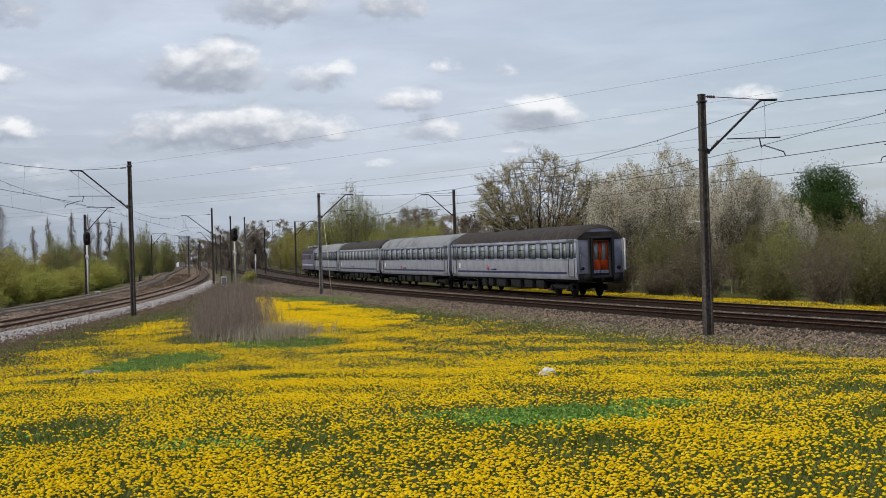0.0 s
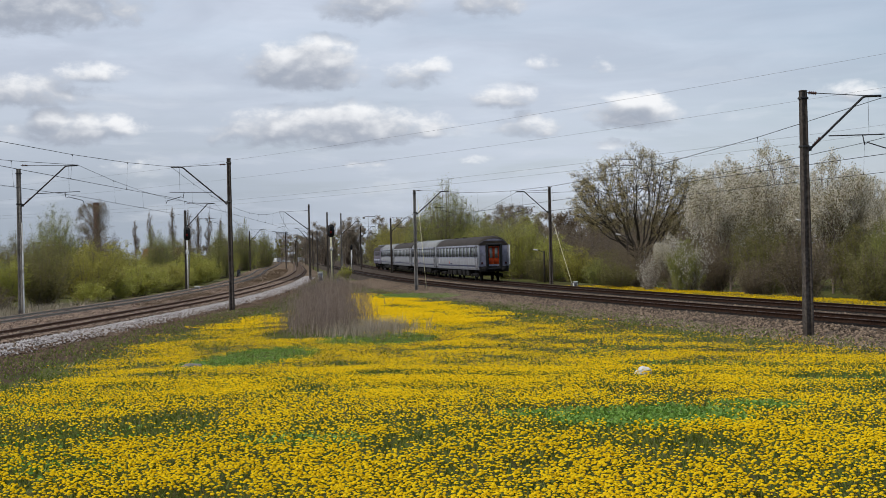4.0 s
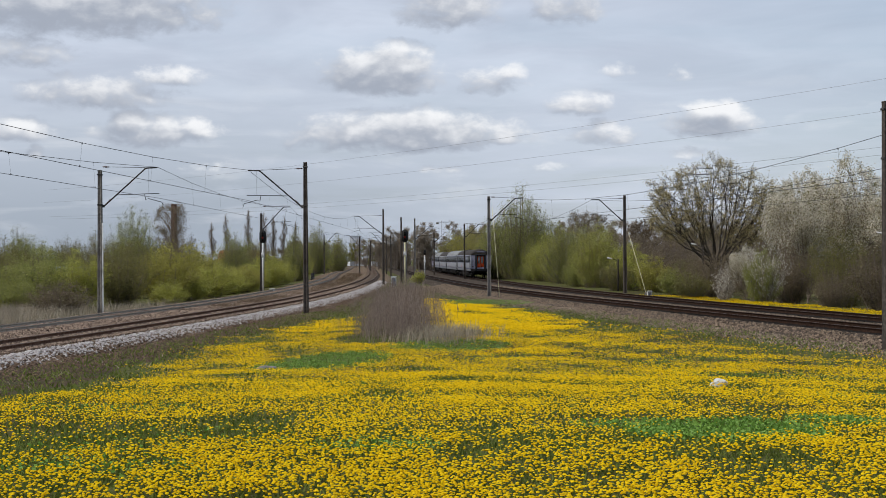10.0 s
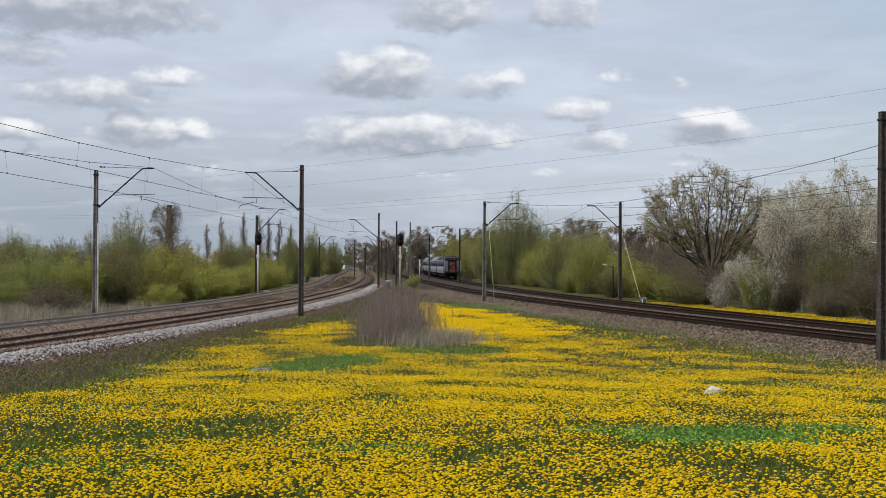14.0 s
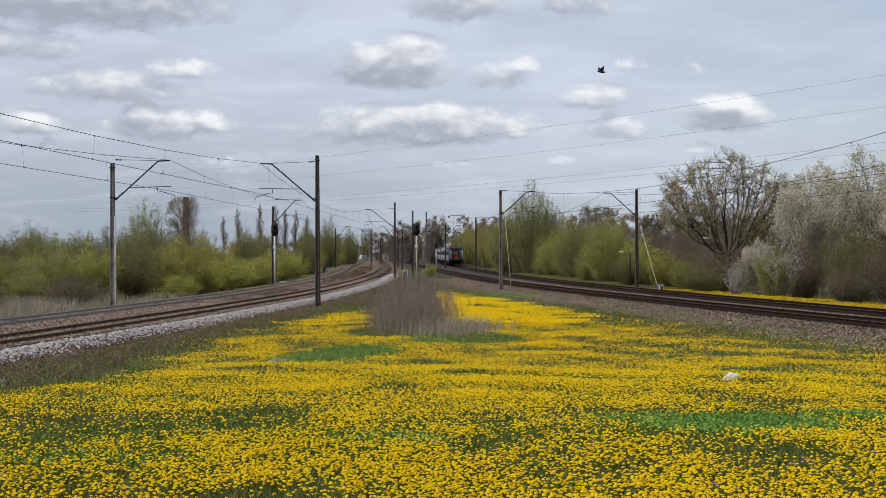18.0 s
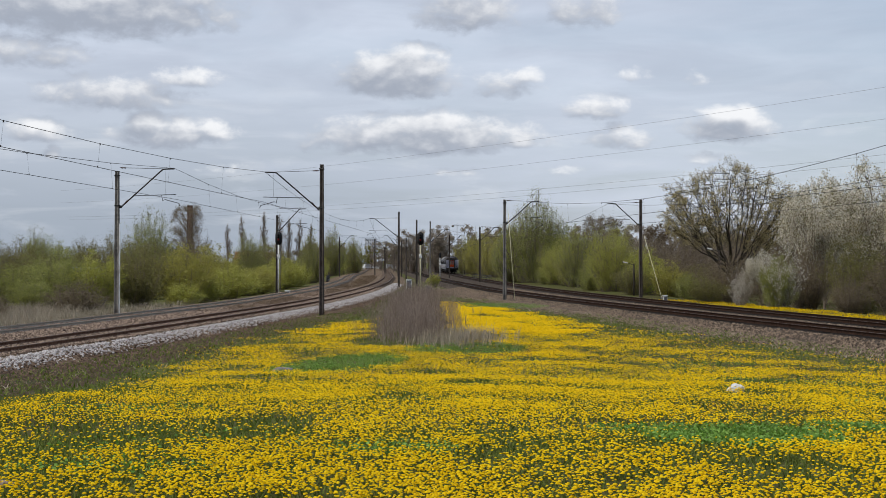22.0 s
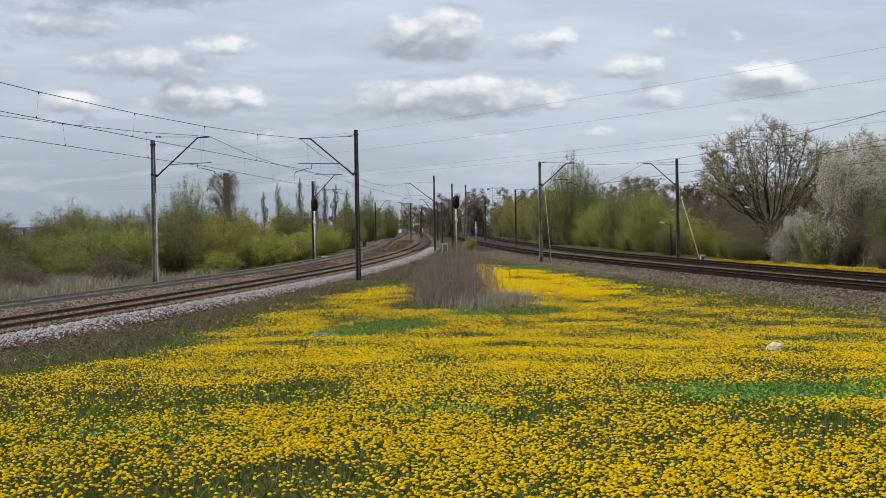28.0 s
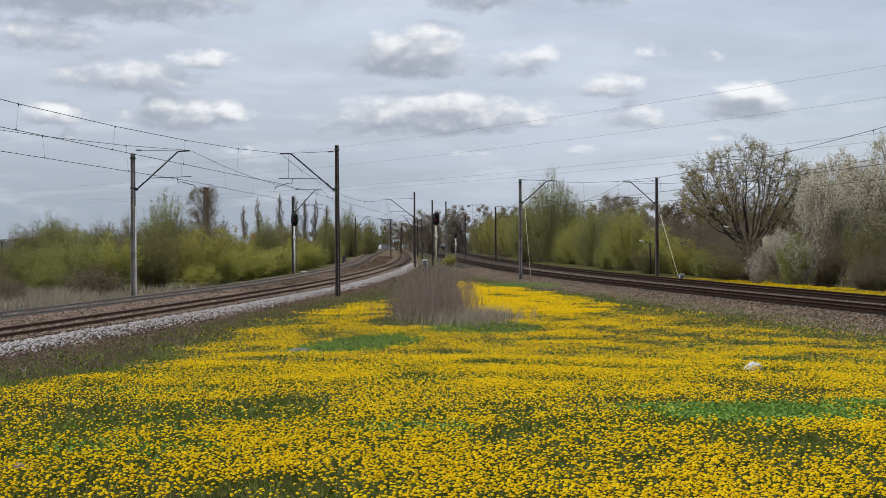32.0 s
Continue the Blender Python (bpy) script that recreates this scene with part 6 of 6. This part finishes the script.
def bed_height(off):
    """Height of the ballast at a distance outside its outer track."""
    return np.interp(off, [0, 1.9, 3.2, 4.3], [-0.185, -0.19, -0.43, -0.8])


rng = np.random.default_rng(121)
n = 11000
y = 28 + 150 * rng.uniform(size=n) ** 1.6
off = rng.triangular(1.4, 1.9, 3.0, n)
x = at(X_LN, y) + off
stones("pale_stones", x, y, 0.045, M_STONE_W, "pale granite stones along the curved track's shoulder", rng, np.maximum(bed_height(off), land(x, y)) + 0.01)
n = 15000
y = 26 + 90 * rng.uniform(size=n) ** 1.4
off = rng.triangular(1.6, 3.2, 6.4, n)
x = at(X_LN, y) + off
stones("rusty_stones", x, y, 0.04, M_STONE_D, "loose rusty stones spilled below the pale shoulder", rng, np.maximum(bed_height(off), land(x, y)) + 0.005)
n = 52000
y = 34 + 110 * rng.uniform(size=n) ** 1.4
off = rng.uniform(-6.9, 1.5, n)
x = at(X_LN, y) + off
stones("brown_stones", x, y, 0.045, M_STONE_R, "rusty brown ballast stones between the left tracks", rng, np.full(n, -0.135))
n = 34000
y = 32 + 120 * rng.uniform(size=n) ** 1.5
off = rng.triangular(1.5, 2.6, 6.4, n)
x = at(X_RN, y) - off
stones("grey_stones", x, y, 0.055, M_STONE_G, "grey-brown ballast stones on the track's shoulder", rng, np.maximum(bed_height(off), land(x, y)) + 0.005)
n = 16000
y = 36 + 110 * rng.uniform(size=n) ** 1.5
x = at(X_RN, y) + rng.uniform(1.2, 3.2, n)
stones("grey_stones_between", x, y, 0.045, M_STONE_G, "grey-brown ballast stones between the right tracks", rng, np.full(n, -0.2))

# ---- signals, cabinets and small things ----
signal(-20.4, 130.4, 5.7, 1.3, "tall railway signal with black head on a pale yellow post")
signal(-32.95, 123.0, 5.6, 1.25, "railway signal with black head on a black and white post", post=M_WHITE)
signal(-36.6, 299.0, 5.75, 1.35, "small railway signal with black head beside the outer track", red=False, post=M_STEEL_D, width=0.66)
signal(-32.2, 228.0, 4.3, 0.9, "low railway signal on a white post", red=False, post=M_WHITE, width=0.4)


def lamp_post(x, y, h, side, label):
    lp_ = thing("street_lamp", label, "street lamp", pose(x, y, 0))
    z = float(land(x, y))
    part("pole", Soup().tube([(0, 0, z - 0.2), (0, 0, h - 0.1), (0, 0, h)], [0.09, 0.07, 0.06], 8), M_CONCRETE_D, lp_)
    part("arm", Soup().tube([(0, 0, h - 0.15), (side * 0.5, -0.2, h + 0.05)], 0.03, 6), M_STEEL_D, lp_)
    part("lantern", Soup().box((side * 0.75, -0.3, h + 0.1), (0.45, 0.2, 0.11), pose(0, 0, 0, 0, -12 * side, 20 * side), bevel=0.04), M_WHITE, lp_, "white lantern head")


lamp_post(7.3, 108.0, 3.7, -1, "slim dark lamp post with white lantern below the oak")
lamp_post(18.6, 92.0, 4.2, -1, "slim dark lamp post with white lantern among blossom")
lamp_post(0.6, 120.0, 2.6, -1, "short lamp post with white lantern in the shrubs")
for x, y, h in ((-90.9, 178.1, 3.2), (-87.6, 179.1, 3.3), (-95.4, 187.3, 3.2)):
    lamp_post(x, y, h, 1, "distant pale street lamp beyond the shrubs")


def stay(x, y, z, gx, gy, label, block=True):
    st = thing("mast_stay", label, "stay wire")
    gz = float(land(gx, gy))
    part("rod", Soup().tube([(x, y, z), (gx, gy, gz)], 0.022, 6), M_YPOST, st)
    if not block:
        return
    part("anchor_block", Soup().box((gx, gy, gz + 0.1), (0.32, 0.32, 0.4), bevel=0.04), M_CONCRETE, st)


stay(1.45, 113.6, 4.9, 2.75, 105.4, "pale yellow stay rod anchored beside the mast")
stay(-9.7, 108.4, 7.0, -8.9, 105.8, "pale yellow stay rod anchored beside the mast", False)


def cabinet(x, y, w, d, h, material, label):
    cb = thing("trackside_cabinet", label, "cabinet", pose(x, y, float(land(x, y)), 0, 0, 6), "trackside cabinets")
    part("body", Soup().box((0, 0, h / 2), (w, d, h), bevel=0.03), material, cb)
    part("lid", Soup().box((0, 0, h + 0.03), (w + 0.08, d + 0.08, 0.07), bevel=0.02), material, cb)
    part("door", Soup().box((0, -d / 2 - 0.01, h * 0.5), (w * 0.8, 0.02, h * 0.8), bevel=0.008), M_STEEL, cb)


cabinet(-19.1, 126.6, 0.5, 0.4, 0.75, M_CONCRETE, "small grey concrete cabinet beside the signal")
cabinet(-24.8, 150.0, 0.6, 0.5, 1.1, M_WHITE, "small white relay box at the foot of a mast")
cabinet(-30.9, 118.5, 0.4, 0.4, 0.5, M_WHITE, "low white marker box beside the track")
cabinet(2.95, 104.8, 0.32, 0.3, 0.36, M_WHITE, "low white box beside the outer track")
# white cable duct down one mast
part("cable_duct", Soup().box((-28.66, 72.15, 2.2), (0.07, 0.07, 5.4), bevel=0.01), M_WHITE, bpy.data.objects["catenary_mast.013"], "white cable duct")
bpy.data.objects["cable_duct"].matrix_parent_inverse = bpy.data.objects["catenary_mast.013"].matrix_basis.inverted()


def railing(x0, y0, x1, y1, h, label):
    rl = thing("bridge_railing", label, "railing")
    a, b = np.array([x0, y0, float(land(x0, y0))]), np.array([x1, y1, float(land(x1, y1))])
    n = 8
    for k in range(n + 1):
        p = a + (b - a) * k / n
        part("post", Soup().tube([p - (0, 0, 0.1), p + (0, 0, h)], 0.05, 6), M_STEEL_D, rl)
    for q in (0.35, 0.65, 1.0):
        part("bar", Soup().tube([a + (0, 0, h * q), b + (0, 0, h * q)], 0.05, 6), M_STEEL_D, rl)
    part("kick_plate", Soup().tube([a + (0, 0, 0.2), b + (0, 0, 0.2)], 0.16, 4), M_STEEL_D, rl)


railing(-20.8, 205, -27.0, 232, 1.0, "dark bridge railing beside the outer track")
railing(-45.0, 196, -50.5, 222, 1.0, "dark bridge railing beside the curved tracks")


# pale rubble stone lying among the dandelions
def rock(x, y, w, h, material, label, seed):
    rng_ = np.random.default_rng(seed)
    bm = bmesh.new()
    bmesh.ops.create_icosphere(bm, subdivisions=3, radius=1.0)
    off = Vector(rng_.uniform(0, 20, 3))
    for v in bm.verts:
        v.co *= 1 + 0.35 * noise.noise(v.co * 1.3 + off) + 0.12 * noise.noise(v.co * 4 + off)
        v.co = Vector((v.co.x * w / 2, v.co.y * w * 0.35, max(v.co.z, -0.3) * h / 1.3))
    me = bpy.data.meshes.new("rock")
    bm.to_mesh(me)
    bm.free()
    me.materials.append(material)
    ob = tagged(new("rock", me), label, "stone")
    ob.matrix_basis = pose(x, y, float(land(x, y)) + h * 0.25, 0, 0, 15)
    return ob


M_PALE = mat("pale_limestone", (0.55, 0.53, 0.50), (0.75, 0.73, 0.70), 9, 0.85, c3=(0.38, 0.36, 0.32), scale3=4)
rock(1.95, 24.8, 0.34, 0.16, M_PALE, "pale white stone lying among the dandelions", 1)
rock(-9.0, 34.0, 0.5, 0.16, M_CONCRETE, "grey stone half hidden in the grass", 2)
rock(-4.7, 9.4, 0.22, 0.05, M_STONE_R, "flat reddish clod of bare earth in the meadow", 3)
rock(-6.2, 49.0, 0.25, 0.3, M_CONCRETE, "grey stone before the thicket", 4)

# ---- far away: chimney, blocks, vehicles, crane ----
M_BRICK = mat("sooty_red_brick", (0.11, 0.05, 0.04), (0.17, 0.08, 0.06), 3, 0.9, c3=(0.08, 0.05, 0.045), scale3=0.3)
# panel and window greys sit close together, distance haze painted into both
M_PANEL = mat("haze_grey_panel_block", (0.34, 0.36, 0.40), (0.40, 0.42, 0.46), 1, 0.8)
M_WIN_HAZE = mat("haze_pale_far_window", (0.27, 0.29, 0.33), (0.32, 0.34, 0.38), 2, 0.5, bump=0)
M_ROOF_RED = mat("red_tile_roof", (0.30, 0.09, 0.05), (0.42, 0.14, 0.08), 4, 0.8)
M_CARWHITE = mat("white_vehicle_paint", (0.55, 0.56, 0.57), (0.68, 0.69, 0.70), 2, 0.35, bump=0)


def chimney(x, y, top, r):
    ch = thing("factory_chimney", "tall sooty brick factory chimney beyond the trees", "chimney", pose(x, y, float(land(x, y))))
    part("shaft", Soup().tube([(0, 0, -0.5), (0, 0, top * 0.5), (0, 0, top)], [r * 1.3, r * 1.1, r], 16), M_BRICK, ch, smooth=True)
    part("crown_ring", Soup().tube([(0, 0, top - 1.6), (0, 0, top - 1.2)], r * 1.12, 16), M_BRICK, ch)
    part("cap", Soup().tube([(0, 0, top - 0.3), (0, 0, top)], r * 1.14, 16), M_BRICK, ch)


chimney(-128.4, 378.8, 20.2, 0.8)


def block(x, y, w, d, h, turn, label, wall=None, floors=5, cols=8, roof=None):
    bl = thing("apartment_block", label, "building", pose(x, y, float(land(x, y)), 0, 0, turn))
    part("wall", Soup().box((0, 0, h / 2), (w, d, h)), wall or M_PANEL, bl)
    if roof:
        part("roof", Soup().add([(-w / 2 - 0.3, -d / 2 - 0.3, h), (w / 2 + 0.3, -d / 2 - 0.3, h), (w / 2 + 0.3, d / 2 + 0.3, h), (-w / 2 - 0.3, d / 2 + 0.3, h), (-w / 2, 0, h + 2.2), (w / 2, 0, h + 2.2)], [[0, 1, 5, 4], [2, 3, 4, 5]]), roof, bl)
    else:
        part("roof", Soup().box((0, 0, h + 0.15), (w + 0.4, d + 0.4, 0.3)), M_PANEL, bl)
    wm = Soup().box((0, 0, 0), (w / cols * 0.5, 0.06, h / floors * 0.45)).mesh("window", M_WIN_HAZE)
    for i in range(floors):
        for j in range(cols):
            ob = part("window", wm, None, bl)
            ob.matrix_basis = pose((j + 0.5 - cols / 2) * w / cols, -d / 2 - 0.02, (i + 0.55) * h / floors)


block(-268.0, 1376.0, 12, 11, 27.6, 8, "grey nine-storey panel apartment block in the distance", floors=9, cols=5)
block(-86.0, 300.0, 9, 7, 3.6, 12, "low house with red tiled roof beyond the trees", M_PALE, 1, 4, M_ROOF_RED)
block(-163.7, 309.4, 24, 10, 4.6, 20, "long pale grey shed beyond the meadow", M_PANEL, 1, 6)
block(-150.0, 420.0, 20, 10, 7.4, 14, "pale low apartment block on the horizon", M_PALE, 3, 7)
block(-66.0, 150.0, 9, 6, 2.6, 20, "low pale grey shed behind the shrubs", M_PANEL, 1, 4)


def van(x, y, turn, length=5.2, h=2.2, label="white van parked far beyond the tracks"):
    vn = thing("van", label, "van", pose(x, y, float(land(x, y)), 0, 0, turn), "parked vans")
    prof = [(-length / 2, 0.4), (-length / 2, h), (length * 0.22, h), (length * 0.36, h * 0.62), (length / 2, h * 0.5), (length / 2, 0.4)]
    s = Soup()
    s.sweep([[(px, sy, pz) for px, pz in prof] for sy in (-0.95, 0.95)])
    n = len(prof)
    s.f += [np.array([list(range(n))]), np.array([list(range(n, 2 * n))[::-1]])]
    part("body", s, M_CARWHITE, vn)
    for px in (-length * 0.32, length * 0.32):
        for sy in (-0.9, 0.9):
            part("wheel", Soup().tube([(px, sy - 0.1, 0.35), (px, sy + 0.1, 0.35)], 0.35, 12), M_RUBBER, vn)
    part("windscreen", Soup().box((length * 0.29, 0, h * 0.8), (0.05, 1.6, h * 0.3), pose(0, 0, 0, 0, -35, 0)), M_WIN_HAZE, vn)
    for sy in (-0.96, 0.96):
        part("side_window", Soup().box((length * 0.1, sy, h * 0.78), (length * 0.18, 0.02, h * 0.25)), M_WIN_HAZE, vn)


for x, y, turn in ((-104.0, 545.0, 10), (-108.5, 550.0, 60), (-113.0, 548.0, 100), (-99.0, 556.0, 20), (-92.0, 560.0, 150)):
    van(x, y, turn)


def crane(x, y, h):
    cr = thing("tower_crane", "distant tower crane above the bare trees", "crane", pose(x, y, float(land(x, y)), 0, 0, 10))
    part("mast_column", Soup().box((0, 0, h / 2), (0.14, 0.14, h)), M_STEEL, cr)
    part("jib", Soup().box((0.8, 0, h - 0.6), (4.0, 0.15, 0.2)), M_STEEL, cr)
    part("counterweight", Soup().box((-1.6, 0, h - 1.0), (0.9, 0.5, 0.7)), M_CONCRETE, cr)


crane(-63.5, 496.0, 18.0)

# bare poles of the yard further along
for x, y, h in ((-27.4, 172, 8.6), (-39.5, 236, 7.4), (-47.0, 275, 7.6), (-52.0, 300, 7.6), (-58.6, 320, 7.6), (-64.5, 350, 7.0)):
    mast(x, y, 190, h, True, 2.4, arm=h > 7.5 and y > 200)


# ---- bird ----
M_BIRD = mat("dark_feather", (0.035, 0.034, 0.038), (0.08, 0.078, 0.08), 20, 0.7)


def bird():
    bd = thing("bird", "small dark bird flying fast across the sky", "bird")
    p = np.array([(0, -0.14, 0), (0, -0.09, 0), (0, 0.0, 0), (0, 0.08, 0.01), (0, 0.12, 0.02), (0, 0.145, 0.015)])
    part("body", Soup().tube(p, [0.012, 0.03, 0.042, 0.034, 0.026, 0.006], 8), M_BIRD, bd, smooth=True)
    part("tail", Soup().add([(-0.015, -0.12, 0), (0.015, -0.12, 0), (0.04, -0.22, 0), (-0.04, -0.22, 0), (0, -0.12, 0.008), (0, -0.22, 0.006)], [[0, 1, 2, 3], [0, 4, 5, 3], [4, 1, 2, 5]]), M_BIRD, bd)
    wings = []
    for s in (-1, 1):
        v = [(0.02 * s, 0.06, 0), (0.1 * s, 0.08, 0), (0.23 * s, 0.0, 0), (0.14 * s, -0.04, 0), (0.02 * s, -0.06, 0)]
        v2 = [(a, b, 0.008) for a, b, c in v]
        wings.append(part("wing", Soup().add(v + v2, [[0, 1, 2, 3, 4], [9, 8, 7, 6, 5]]), M_BIRD, bd))
    return bd, wings


BIRD, WINGS = bird()
BIRD.scale = (0.85, 0.85, 0.85)


# ---- what moves ----
def motions():
    # length along the outer right track from its start to each step
    xs, ys = X_RF, Y
    run = np.concatenate([[0], np.cumsum(np.hypot(np.diff(xs), np.diff(ys)))])

    def on_track(s):
        return np.array([np.interp(s, run, xs), np.interp(s, run, ys)])

    start = float(np.interp(72.0, ys, run))
    times = np.arange(0.0, 32.01, 1.0)
    tail = start + np.interp(times, TAIL_T, TAIL_S)
    for car, offset in TRAIN:
        half = 8.6 if offset < 100 else 4.6
        rows = []
        for t, s in zip(times, tail):
            a, b = on_track(s + offset - half), on_track(s + offset + half)
            c, d = (a + b) / 2, b - a
            rows.append((float(t), pose(c[0], c[1], 0, 0, 0, math.degrees(math.atan2(-d[0], d[1])))))
        walk(car, rows)
    # the bird crosses from right to left, flapping
    steps = np.round(np.concatenate([np.arange(0, 17, 1.0), np.arange(17.0, 19.6, 0.1), np.arange(20, 33, 1.0)]), 2)
    rows, flap = [], ([], [])
    for i, t in enumerate(steps):
        k = t - 18.2
        h = min(max(k, -1.2), 1.0)
        rows.append((float(t), pose(-3.55 - 14.95 * k, 33.0 - 10.53 * k, 7.15 - 1.78 * h - 0.4 * h * h, 0, 0, 125)))
        a = 48 if i % 2 else -22
        flap[0].append((float(t), pose(0, 0, 0, 0, a, 0)))
        flap[1].append((float(t), pose(0, 0, 0, 0, -a, 0)))
    walk(BIRD, rows)
    walk(WINGS[0], flap[0])
    walk(WINGS[1], flap[1])


# seconds and metres run by the train's tail
TAIL_T = [0, 3, 6, 9, 12, 14, 17, 19, 21, 23, 25, 28, 30, 32]
TAIL_S = [0.6, 36, 71, 104, 135.5, 156, 187, 206.5, 226, 245, 263, 289, 306, 323]
motions()
